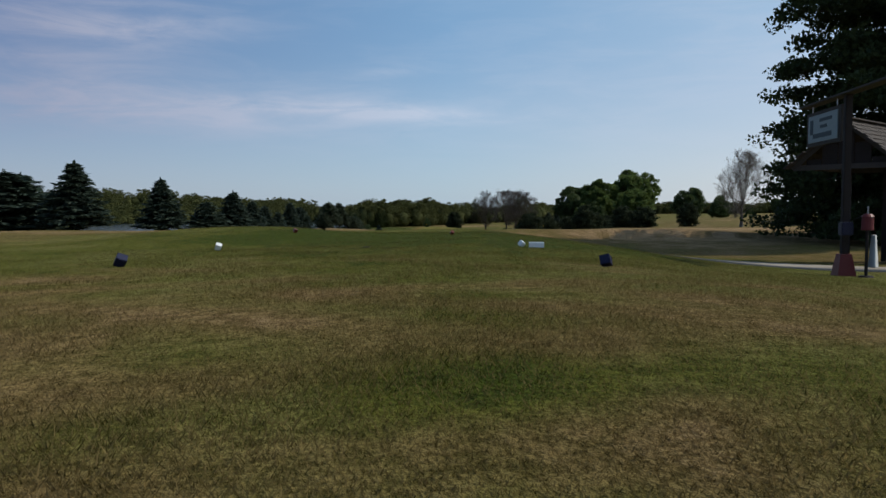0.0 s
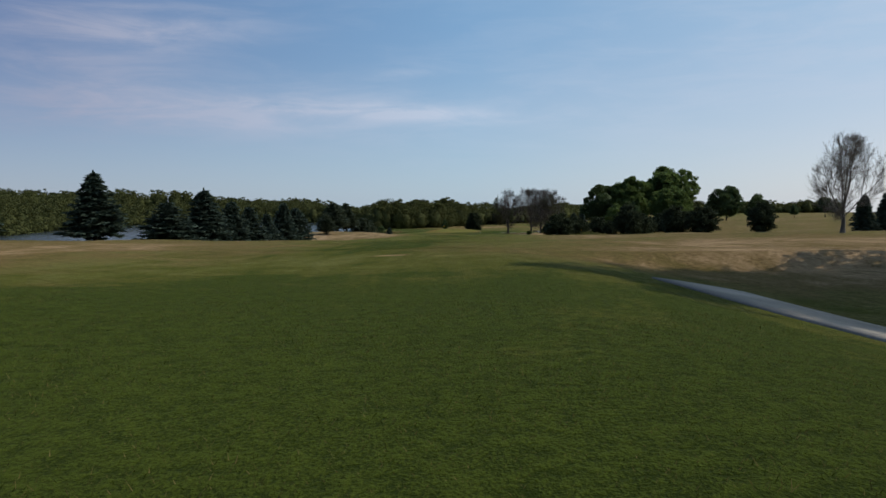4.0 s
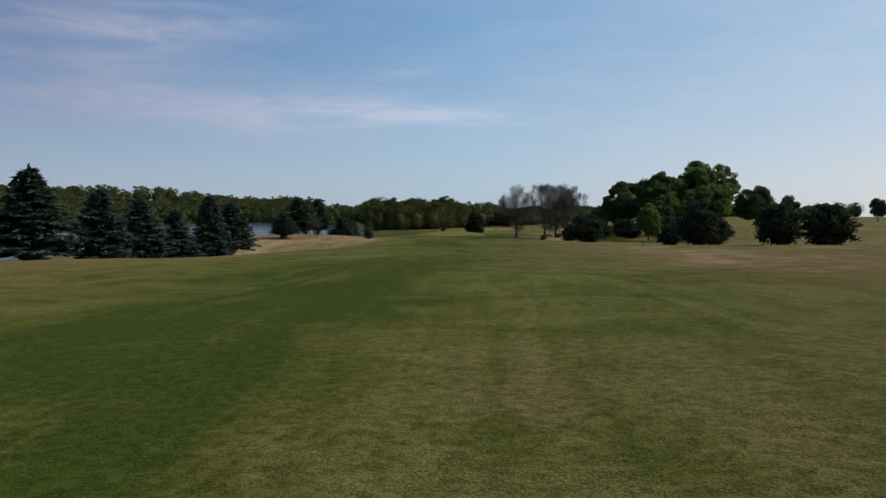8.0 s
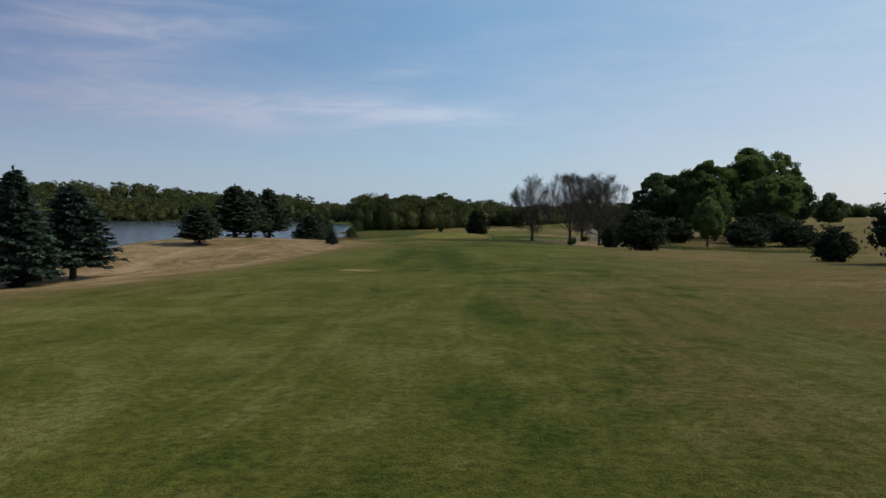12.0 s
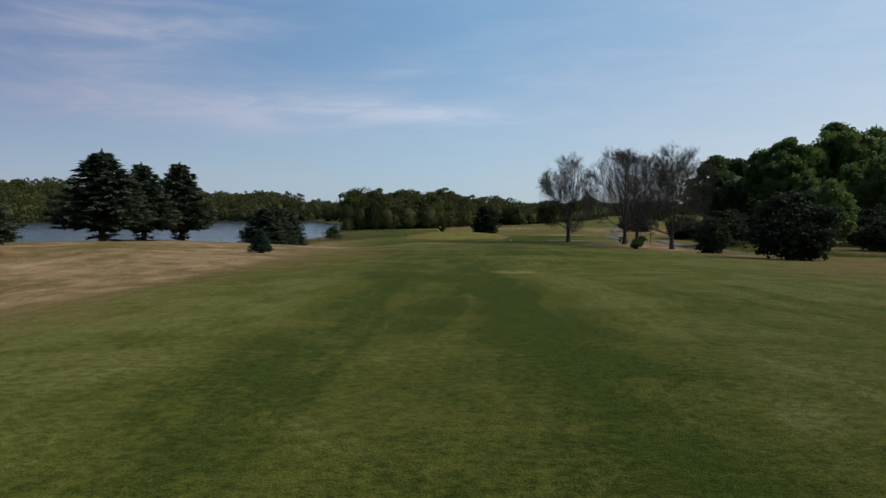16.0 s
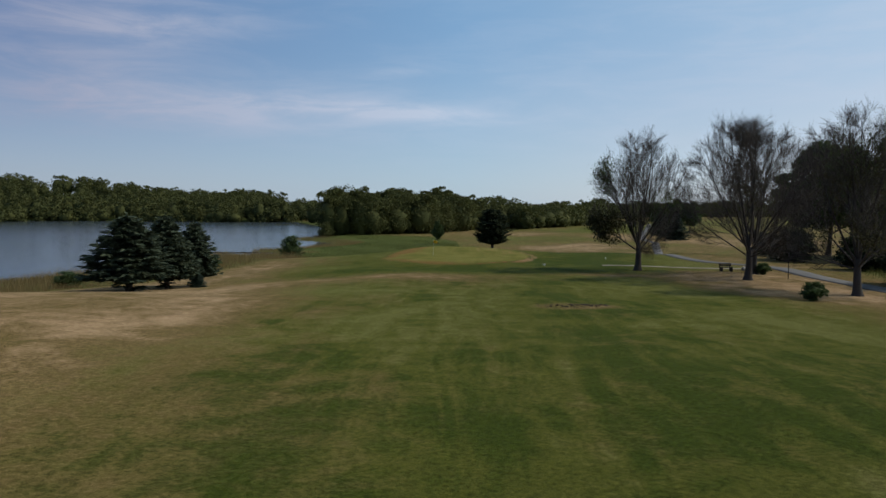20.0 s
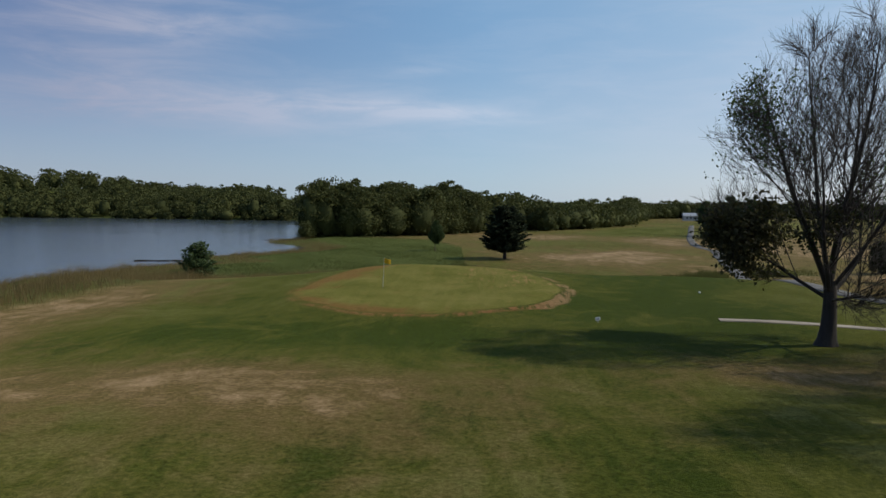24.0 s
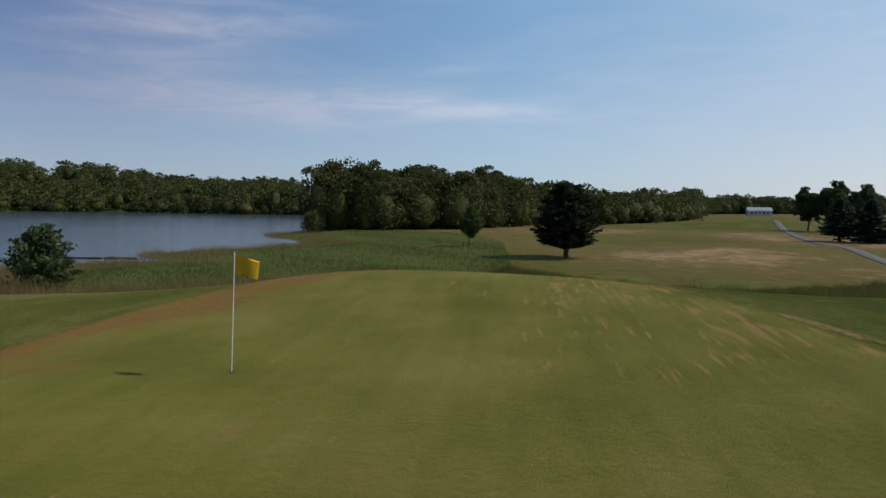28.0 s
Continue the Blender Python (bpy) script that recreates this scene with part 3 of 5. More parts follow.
def strip(name, line, width, label, mat):
    """A path draped on the ground, with a real edge."""
    pts = np.array(line, float)
    fine = []
    for a in range(len(pts) - 1):
        p0, p1, p2, p3 = pts[max(a - 1, 0)], pts[a], pts[a + 1], pts[min(a + 2, len(pts) - 1)]
        for t in np.arange(0, 1, max(.02, 1.2 / np.linalg.norm(p2 - p1))):
            fine.append(.5 * (2 * p1 + (p2 - p0) * t + (2 * p0 - 5 * p1 + 4 * p2 - p3) * t * t + (3 * p1 - p0 - 3 * p2 + p3) * t ** 3))
    fine = np.array(fine + [pts[-1]])
    way = np.gradient(fine, axis=0)
    way /= np.linalg.norm(way, axis=1)[:, None]
    out = np.stack([way[:, 1], -way[:, 0]], 1)
    rows = []
    for k, up in ((-.5, -.06), (-.5, .035), (-.2, .05), (.2, .05), (.5, .035), (.5, -.06)):
        p = fine + out * k * width * (1 + .05 * np.sin(fine[:, :1] * 1.7 + k))
        rows.append(np.column_stack([p, terrain(p[:, 0], p[:, 1]) + up]))
    m = len(fine)
    faces = [(r * m + i, r * m + i + 1, (r + 1) * m + i + 1, (r + 1) * m + i) for r in range(5) for i in range(m - 1)]
    return tagged(part(name, quads_mesh(name, np.concatenate(rows), faces), mat), label, "path", kind="structure")


strip("cart_path", [(60, -8), (34, 2), (20, 9), (12, 15.5), (9.2, 20), (7.9, 26), (7.3, 31), (6.4, 37)], 2.3, "pale concrete cart path past the tee", path_mat)
strip("cart_path", [(12.5, 268.2), (18, 267), (24, 265), (30, 262.5)], 1.0, "worn pale footpath under the bare tree", path_mat)
strip("cart_path", [(50, 200), (40, 215), (32.5, 232), (30, 248), (31, 262), (30, 275), (27.5, 287), (30, 303), (39, 336), (48, 372), (53.4, 393), (54, 407), (62, 440), (80, 500), (104, 580), (112, 606)],
      2.1, "grey asphalt cart path winding up the far hill", asphalt_mat)


# ---- trees ----
def tube_ring(path, radii, sides=5):
    """Places and faces of a bent tapering limb."""
    path, radii = np.asarray(path, float), np.asarray(radii, float)
    way = np.gradient(path, axis=0)
    way /= np.linalg.norm(way, axis=1)[:, None] + 1e-9
    ref = np.where(np.abs(way[:, 2:3]) > .9, [[1., 0, 0]], [[0, 0, 1.]])
    u = np.cross(way, ref)
    u /= np.linalg.norm(u, axis=1)[:, None] + 1e-9
    v = np.cross(way, u)
    ang = np.arange(sides) * 2 * np.pi / sides
    ring = path[:, None] + radii[:, None, None] * (np.cos(ang)[None, :, None] * u[:, None] + np.sin(ang)[None, :, None] * v[:, None])
    m = len(path)
    i = np.arange(m - 1)[:, None] * sides
    j = np.arange(sides)[None]
    k = (j + 1) % sides
    return ring.reshape(-1, 3), np.stack([i + j, i + k, i + sides + k, i + sides + j], -1).reshape(-1, 4)


def core(at, size, seed, rows=5, around=8):
    """A rough dark heart for a far crown, hidden under its leaves."""
    r = np.random.default_rng(seed)
    th = np.linspace(.15, np.pi - .15, rows)
    ph = np.arange(around) * 2 * np.pi / around
    v = np.stack([np.outer(np.sin(th), np.cos(ph)), np.outer(np.sin(th), np.sin(ph)), np.outer(np.cos(th), np.ones(around))], -1).reshape(-1, 3)
    v = v * r.uniform(.8, 1.15, (len(v), 1)) * size + at
    i = np.arange(rows - 1)[:, None] * around
    j = np.arange(around)[None]
    k = (j + 1) % around
    return v, np.stack([i + j, i + k, i + around + k, i + around + j], -1).reshape(-1, 4)


class Geo:
    """Gathers limbs and leaves into one mesh of four-cornered faces."""

    def __init__(self):
        self.v, self.f, self.n = [], [], 0

    def add(self, v, f):
        self.v.append(v)
        self.f.append(f + self.n)
        self.n += len(v)

    def limb(self, path, radii, sides=5):
        self.add(*tube_ring(path, radii, sides))

    def cards(self, at, along, across):
        """Leaf-shaped cards: a place, a half-length way and a half-width way each."""
        v = np.stack([at - along, at + across, at + along, at - across], 1).reshape(-1, 3)
        self.add(v, np.arange(len(v)).reshape(-1, 4))

    def mesh(self, name):
        return quads_mesh(name, np.concatenate(self.v), np.concatenate(self.f))


def unit(r, m):
    v = r.normal(size=(m, 3))
    return v / np.linalg.norm(v, axis=1)[:, None]


def leaves(geo, r, at, size, long=1.6):
    m = len(at)
    a = unit(r, m)
    b = np.cross(a, unit(r, m))
    b /= np.linalg.norm(b, axis=1)[:, None] + 1e-9
    s = size * r.uniform(.6, 1.3, (m, 1))
    geo.cards(at, a * s * long / 2, b * s / 2)


def trunk_mesh(r, height, radius, limbs, reach, start=.3, lean=.03, rise=.9):
    """A tapered trunk with bent limbs that leave it all the way up."""
    geo = Geo()
    t = np.linspace(0, 1, 9)
    spine = np.column_stack([lean * height * t ** 2 + .02 * height * np.sin(t * 5), .02 * height * np.sin(t * 4 + 1), t * height])
    rad = radius * (1 - .85 * t) * (1 + .5 * np.exp(-t * 18))
    spine[0, 2] = -.3
    geo.limb(spine, rad, 9)
    for k in range(limbs):
        h = start + (1 - start) * (k + .5) / limbs * .92
        a = k * 2.4 + r.uniform(-.4, .4)
        p0 = np.array([np.interp(h, t, spine[:, c]) for c in range(3)])
        ln = reach * (1.15 - .7 * h) * r.uniform(.7, 1.1)
        s = np.linspace(0, 1, 5)
        path = p0 + np.outer(s * ln, (math.cos(a), math.sin(a), 0)) + np.outer(s ** 1.3 * ln * rise * r.uniform(.3, .8), (0, 0, 1))
        geo.limb(path, np.interp(h, t, rad) * .55 * (1 - .85 * s), 5)
    return geo


def crown_points(r, clumps, per, size, spread):
    """Leaf places in clumps that cover the lobes of a crown, each lobe a rounded mass of its own."""
    wide, deep, high = spread[:3]
    lobes = max(7, clumps // 11)
    way = unit(r, lobes)
    way[:, 2] = way[:, 2] * .95 + .12
    mids = way * (wide, deep, high) * r.uniform(.50, .80, (lobes, 1))
    girth = r.uniform(.26, .46, lobes) * (1 - .25 * np.clip(way[:, 2], 0, 1))
    pick = r.integers(0, lobes, clumps)
    out = unit(r, clumps) + way[pick] * .55
    out /= np.linalg.norm(out, axis=1)[:, None]
    at = mids[pick] + out * girth[pick][:, None] * (wide, deep, high * .8) * r.uniform(.55, 1.0, (clumps, 1)) ** .4
    at = np.repeat(at, per, 0)
    off = unit(r, len(at)) * (r.uniform(.1, 1, (len(at), 1)) ** .5) * size * np.repeat(r.uniform(.5, 1.15, clumps), per)[:, None]
    off[:, 2] *= .75
    return at + off


def broadleaf(name, label, seed, height, wide, leaf_mat, clumps=90, per=70, leaf=.32, low=.22, trunk=.32, group="", clump=1.25, heart=.52):
    """A broad-leaved tree: a trunk with limbs and a crown of leaf clumps with gaps."""
    r = np.random.default_rng(seed)
    tree = thing(name, label, "tree", group)
    part("trunk", trunk_mesh(r, height * .85, trunk, 14, wide * .75, .2).mesh("trunk"), bark, tree, smooth=True)
    geo = Geo()
    half = height * (1 - low) / 2
    at = crown_points(r, clumps, per, clump, (wide - clump * .5, wide - clump * .5, half - clump * .3, seed * 1.7)) + (0, 0, height * low + half)
    at[:, 2] = np.maximum(at[:, 2], .3)
    if heart:
        geo.add(*core((0, 0, height * low + half), (wide * heart, wide * heart, half * heart * 1.1), seed, 9, 14))
    leaves(geo, r, at, leaf)
    part("crown", geo.mesh("crown"), leaf_mat, tree)
    return tree


def pin_oak(name, label, seed, height, wide, leaf_mat, trunk=.45):
    """A dense oak with tiers of near-level boughs from the ground up, the lower ones drooping, leaves in flat clumps along them."""
    r = np.random.default_rng(seed)
    tree = thing(name, label, "tree")
    geo, green = Geo(), Geo()
    t = np.linspace(0, 1, 9)
    geo.limb(np.column_stack([.1 * np.sin(t * 3), .1 * np.cos(t * 4), t * height * .95 - .3]), trunk * (1 - .9 * t) + .02, 10)
    boughs = 190
    for k in range(boughs):
        h = .04 + .94 * ((k + .5) / boughs) ** 1.25
        a = k * 2.4 + r.uniform(-.5, .5)
        ln = wide * np.interp(h, (0, .08, .3, .6, .8, .92, 1), (.72, .9, 1, .95, .72, .42, .12)) * r.uniform(.84, 1.06)
        s = np.linspace(0, 1, 6)
        rise = np.interp(h, (0, .3, .7, 1), (-.16, .06, .34, .9)) + r.uniform(-.08, .08)
        path = np.outer(s * ln, (math.cos(a), math.sin(a), 0)) + np.outer(h * height + rise * ln * s - .12 * ln * s ** 2.5, (0, 0, 1))
        path[:, 2] = np.maximum(path[:, 2], .5)
        geo.limb(path, .09 * (1 - .85 * s) * (1.2 - h), 4)
        clumps, per = 17, 62
        u = r.uniform(.25, 1.02, clumps)
        mids = np.stack([np.interp(u, s, path[:, c]) for c in range(3)], 1) + r.normal(size=(clumps, 3)) * (.13 * ln, .13 * ln, .22) * (1.2 - u[:, None] * .7)
        at = np.repeat(mids, per, 0)
        at = at + unit(r, len(at)) * r.uniform(.1, 1, (len(at), 1)) ** .5 * (.95, .95, .62) * np.repeat(r.uniform(.6, 1.15, clumps), per)[:, None]
        at[:, 2] = np.maximum(at[:, 2], .35)
        leaves(green, r, at, .19)
    part("trunk", geo.mesh("trunk"), bark, tree, smooth=True)
    part("crown", green.mesh("crown"), leaf_mat, tree)
    return tree


def conifer(name, label, seed, height, wide, leaf_mat, clear=.12, levels=34, group="", droop=.35, ragged=.2, power=.70, tufts=0):
    """A spruce or pine: whorls of boughs closely set with needle sprays, round a dark heart; tufts: short sprays on the bare foot of the trunk."""
    r = np.random.default_rng(seed)
    tree = thing(name, label, "tree", group)
    geo = Geo()
    t = np.linspace(0, 1, 8)
    geo.limb(np.column_stack([.01 * height * np.sin(t * 4), .01 * height * np.cos(t * 3), t * height * .98 - .2]), wide * .085 * (1 - .93 * t) + .01, 9)
    needles = Geo()

    def bough(a, z0, ln, drop, many):
        s = np.linspace(0, 1, 5)
        way = np.array((math.cos(a), math.sin(a), 0))
        path = np.outer(s * ln, way) + np.outer(z0 - drop * ln * s ** 1.2 + .20 * ln * s ** 3, (0, 0, 1))
        if ln > .5:
            geo.limb(path, .035 * (1 - .8 * s) * (.4 + ln / wide), 3)
        u = r.uniform(.10, 1.03, many) ** .8
        at = np.stack([np.interp(u, s, path[:, c]) for c in range(3)], 1)
        side = np.array((-way[1], way[0], 0))
        swing = r.uniform(-1, 1, (many, 1))
        at = at + side * swing * (ln * .17) * (1.1 - u[:, None])
        along = way * .75 + side * swing * 1.1 + np.array((0, 0, 1)) * r.uniform(-.55, .25, (many, 1))
        along /= np.linalg.norm(along, axis=1)[:, None]
        size = (.13 + .17 * r.random((many, 1))) * (wide / 2.4) ** .5
        at = at + along * size * .6
        cross = np.cross(along, r.normal(size=(many, 3)) * .6 + np.array((0, 0, 1)))
        cross /= np.linalg.norm(cross, axis=1)[:, None] + 1e-9
        needles.cards(at, along * size * 1.25, cross * size * .36)

    for k in range(levels):
        h = clear + (1 - clear) * (k / levels) ** .95
        rad = wide * ((1 - h) / (1 - clear)) ** power * (.72 + .28 * min(1, (h - clear) * 12 + .25)) + .05
        count = max(4, int(11 - 5 * h))
        for b in range(count):
            a = k * 1.1 + b * 2 * math.pi / count + r.uniform(-.3, .3)
            ln = rad * r.uniform(1 - ragged * 1.7, 1 + ragged)
            bough(a, h * height + r.uniform(-.14, .14), ln, droop * r.uniform(.7, 1.2), int(18 + 52 * ln / wide))
    for k in range(tufts):
        bough(k * 2.4, height * clear * r.uniform(.15, 1.0), wide * r.uniform(.12, .34), .3, 16)
    m = 30
    rise = r.uniform(.93, 1.03, (m, 1)) * (0, 0, height) + r.normal(size=(m, 3)) * .05
    along = np.array((0, 0, 1)) + r.normal(size=(m, 3)) * .35
    needles.cards(rise, along * .16, np.cross(along, unit(r, m)) * .06)
    for k in range(7):
        h = clear + (1 - clear) * (k + .4) / 7.6
        girth = wide * ((1 - h) / (1 - clear)) ** power * .52
        needles.add(*core((0, 0, h * height - girth * droop * .5), (girth, girth, (1 - clear) * height / 9), seed + k))
    part("trunk", geo.mesh("trunk"), bark, tree, smooth=True)
    part("crown", needles.mesh("crown"), leaf_mat, tree)
    return tree


def bare_tree(name, label, seed, height, wide, leafy=(), group="", limbs=11, start=.20, trunk=.32, wood=None):
    """A leafless tree: limbs fan out of a short trunk, bend upwards and split down to twigs in a rounded crown; leafy: patches that still carry leaves."""
    r = np.random.default_rng(seed)
    tree = thing(name, label, "tree", group)
    geo, spray = Geo(), Geo()
    mid, size = np.array((0, 0, .56 * height)), np.array((wide, wide, .46 * height))

    def grow(p, way, length, r0, r1, lift, sides, into, steps=7, bend=.10):
        """One branch that turns upwards as it grows and stops at the crown's edge."""
        edge = r.uniform(.90, 1.0)
        path = [np.array(p, float)]
        way = way / np.linalg.norm(way)
        for _ in range(steps):
            nxt = path[-1] + way * length / steps
            if len(path) > 2 and (np.abs((nxt - mid) / size) ** 2.1).sum() > edge:
                break
            path.append(nxt)
            way = way + (0, 0, lift) + r.normal(size=3) * bend
            way /= np.linalg.norm(way)
        path = np.array(path)
        if len(path) < 3:
            path = np.array([path[0], path[0] + way * length * .04, path[0] + way * length * .08])
        into.limb(path, np.linspace(r0, r1, len(path)), sides)
        return path

    def forks(path, count, low, spread):
        """Starts and ways of side branches along a branch."""
        for u in np.sort(r.uniform(low, 1.0, count)):
            k = min(u * (len(path) - 1), len(path) - 1.001)
            n0 = int(k)
            way = path[n0 + 1] - path[n0]
            way = way / (np.linalg.norm(way) + 1e-9)
            side = np.cross(way, unit(r, 1)[0])
            side /= np.linalg.norm(side) + 1e-9
            yield path[n0] + (path[n0 + 1] - path[n0]) * (k - n0), way * math.cos(spread) + side * math.sin(spread), u

    base = start * height
    t = np.linspace(0, 1, 7)
    geo.limb(np.column_stack([.06 * np.sin(t * 3), .04 * np.cos(t * 4), t * base * 1.15 - .25]), trunk * (1 - .28 * t) * (1 + .8 * np.exp(-t * 8)), 12)
    for k in range(limbs):
        a = k * 2.4 + r.uniform(-.3, .3)
        tilt = radians((7, 17, 26, 34, 43, 56, 72)[min(k * 7 // limbs, 6)] + r.uniform(-5, 5))
        p0 = np.array((.06 * math.cos(a), .06 * math.sin(a), base * (1.12 - .42 * k / limbs)))
        thick = trunk * r.uniform(.30, .42) * (1.1 - .45 * k / limbs)
        main = grow(p0, np.array((math.sin(tilt) * math.cos(a), math.sin(tilt) * math.sin(a), math.cos(tilt))), height * 1.05, thick, .02, .035, 6, geo, 11, .055)
        for q0, way, u in forks(main, 15, .16, radians(33)):
            second = grow(q0, way, height * r.uniform(.28, .46) * (1.1 - .45 * u), max(.022, thick * .36 * (1.05 - u)), .011, .07, 4, geo, 7, .07)
            for q1, way1, _ in forks(second, 10, .15, radians(36)):
                third = grow(q1, way1, height * r.uniform(.09, .17), .013, .006, .07, 3, spray, 4, .09)
                for q2, way2, _ in forks(third, 7, .20, radians(38)):
                    tip = q2 + (way2 + (0, 0, .25)) * height * r.uniform(.025, .055)
                    spray.limb(np.array([q2, tip]), np.array([.0075, .0035]), 3)
    part("trunk", geo.mesh("trunk"), wood or bark_dark, tree, smooth=True)
    part("crown", spray.mesh("crown"), wood or bark_dark, tree, "fine dark leafless twigs")
    twigs = np.concatenate(spray.v)
    for way, reach, many, mat_, leaf in leafy:
        g2 = Geo()
        far = np.linalg.norm((twigs - np.array(way)) / np.array(reach), axis=1)
        near = twigs[far < np.maximum(r.uniform(.5, 1.1, len(twigs)), np.sort(far)[200])]
        at = near[r.integers(0, len(near), many)]
        sub = np.repeat(at, 9, 0) + r.normal(size=(many * 9, 3)) * .27
        leaves(g2, r, sub, leaf)
        part("leaves", g2.mesh("leaves"), mat_, tree)
    return tree


def frond_bush(name, label, seed, height, wide, leaf_mat, category="bush"):
    """An open bush of stems that lean outwards and carry flat tiers of leaves, with ragged tips."""
    r = np.random.default_rng(seed)
    bush = thing(name, label, category)
    wood, green = Geo(), Geo()
    for k in range(34):
        a, out = k * 2.4, (k + .5) / 34
        s = np.linspace(0, 1, 6)
        reach = wide * (.25 + .80 * out) * r.uniform(.75, 1.1)
        top = height * (1.05 - .78 * out ** 1.3) * r.uniform(.85, 1.08)
        path = np.column_stack([reach * s ** 1.4 * math.cos(a), reach * s ** 1.4 * math.sin(a), top * s ** .85 - .1])
        wood.limb(path, .04 * (1 - .8 * s), 4)
        m = 150
        u = r.uniform(.12, 1.05, m)
        at = np.stack([np.interp(u, s, path[:, c]) for c in range(3)], 1)
        flat = r.normal(size=(m, 3)) * (.30, .30, .10) * (1.15 - .6 * u[:, None]) * wide / 2
        leaves(green, r, at + flat, .20, 2.0)
    green.add(*core((0, 0, height * .40), (wide * .45, wide * .45, height * .26), seed))
    part("stem", wood.mesh("stem"), bark, bush)
    part("crown", green.mesh("crown"), leaf_mat, bush)
    return bush


def shrub(name, label, seed, height, wide, leaf_mat, many=2600, leaf=.22, category="bush", group="", top=.75, stem=.06):
    """A dense round bush or cedar down to the ground."""
    r = np.random.default_rng(seed)
    bush = thing(name, label, category, group)
    geo = Geo()
    t = np.linspace(0, 1, 5)
    for k in range(5):
        a = k * 1.26
        geo.limb(np.column_stack([t * wide * .4 * math.cos(a), t * wide * .4 * math.sin(a), -.1 + t * height * .7]), stem * (1 - .8 * t), 4)
    part("stem", geo.mesh("stem"), bark, bush)
    crown = Geo()
    clumps = max(30, many // 55)
    d = unit(r, clumps)
    mids = d * (r.uniform(.25, 1, clumps) ** .35 * r.uniform(.74, 1.12, clumps))[:, None] * (wide, wide, height * .52) + (0, 0, height * .47)
    mids[:, :2] *= (1 - (1 - top) * np.clip(mids[:, 2:3] / height, 0, 1.1))
    pick = r.integers(0, clumps, many)
    at = mids[pick] + r.normal(size=(many, 3)) * wide * .095 * r.uniform(.6, 1.3, clumps)[pick][:, None] * (1, 1, .8)
    at[:, 2] = np.where(at[:, 2] < .05, r.uniform(.05, .25, many) * height, at[:, 2])
    crown.add(*core((0, 0, height * .48), (wide * .5, wide * .5, height * .27), seed))
    leaves(crown, r, at, leaf)
    part("crown", crown.mesh("crown"), leaf_mat, bush)
    return bush


def set_down(ob, x, y, turn=0.0, size=1.0, sink=0.0, wide=None):
    """Stands a thing on the ground."""
    k = wide or size
    ob.matrix_basis = Matrix.Translation((x, y, ground_z(x, y) - sink)) @ Matrix.Rotation(turn, 4, "Z") @ Matrix.Diagonal((k, k, size, 1))
    return ob


def again(ob, x, y, turn=0.0, size=1.0, sink=0.0, wide=None, label=""):
    k = wide or size
    m = Matrix.Translation((x, y, ground_z(x, y) - sink)) @ Matrix.Rotation(turn, 4, "Z") @ Matrix.Diagonal((k, k, size, 1))
    kept = ob.scale.copy()
    ob.scale = (1, 1, 1)
    made = copy_thing(ob, m)
    ob.scale = kept
    return tagged(made, label)


# the big tree beside the tee, and those behind it
big = set_down(pin_oak("oak_tree", "tall dark oak in full leaf shading the tee", 11, 21, 9.0, leaf_oak), 28.8, 39.5)
again(big, 44, 34, 2.0, .9, label="tall dark oak in full leaf beside the cart path")
again(big, 57, 47, 4.1, .85, label="tall dark oak in full leaf beside the cart path")

# row of spruces along the lake side
spruces = [conifer("spruce_tree", "dark blue-green spruce with drooping boughs over a short trunk", 21, 7.0, 2.6, spruce_green, .13, group="spruces along the fairway", power=.78, tufts=12),
           conifer("spruce_tree", "dark blue-green spruce with drooping boughs near the ground", 22, 7.0, 2.9, spruce_green, .09, 32, "spruces along the fairway", .3, .26, tufts=12),
           conifer("pine_tree", "tall ragged pine on a bare trunk", 23, 8.0, 2.9, pine_green, .19, 34, "spruces along the fairway", .20, .18, .62, 20),
           conifer("spruce_tree", "dark green spruce on a bare straight trunk", 24, 8.0, 2.9, spruce_green, .20, 34, "spruces along the fairway", .32, .22, .66)]
row = [(0, -37.3, 70.8, 6.9, 2.75), (1, -46.5, 74, 6.5, 4.6), (0, -36.2, 89.6, 6.8, 2.45), (1, -36.5, 107, 5.4, 3.0), (0, -34.3, 113.7, 7.6, 2.9), (1, -34.1, 123.9, 6.9, 2.5), (1, -33.8, 131.5, 6.6, 2.5),
       (1, -33, 138.5, 6.0, 2.1), (0, -33, 149.2, 8.5, 2.4), (3, -32.2, 155, 7.6, 2.9), (2, -31.3, 179.5, 4.6, 2.0), (2, -33.2, 198, 7.4, 3.0), (2, -33.6, 206, 7.2, 2.4), (2, -32.4, 212, 7.9, 2.6),
       (2, -33.1, 244.4, 6.6, 2.9), (2, -32.6, 251, 7.0, 2.3), (2, -31.9, 256.4, 6.6, 2.0), (0, -48, 60, 7.6, 4.0), (1, -51, 84, 7.0, 4.5), (0, -18.2, 192, 1.8, .72), (1, -30.3, 252.8, 1.6, .7)]
used = set()
for k, x, y, high, wide in row:
    base, girth = ((7.0, 2.6), (7.0, 2.9), (8.0, 2.9), (8.0, 2.9))[k]
    turn = (x * 3.7 + y * 1.3) % 6.28
    if k not in used:
        set_down(spruces[k], x, y, turn, high / base, 0.0, wide / girth * (1.28, 1.28, 1.3, 1.2)[k])
        used.add(k)
    else:
        again(spruces[k], x, y, turn, high / base, 0.0, wide / girth * (1.28, 1.28, 1.3, 1.2)[k])

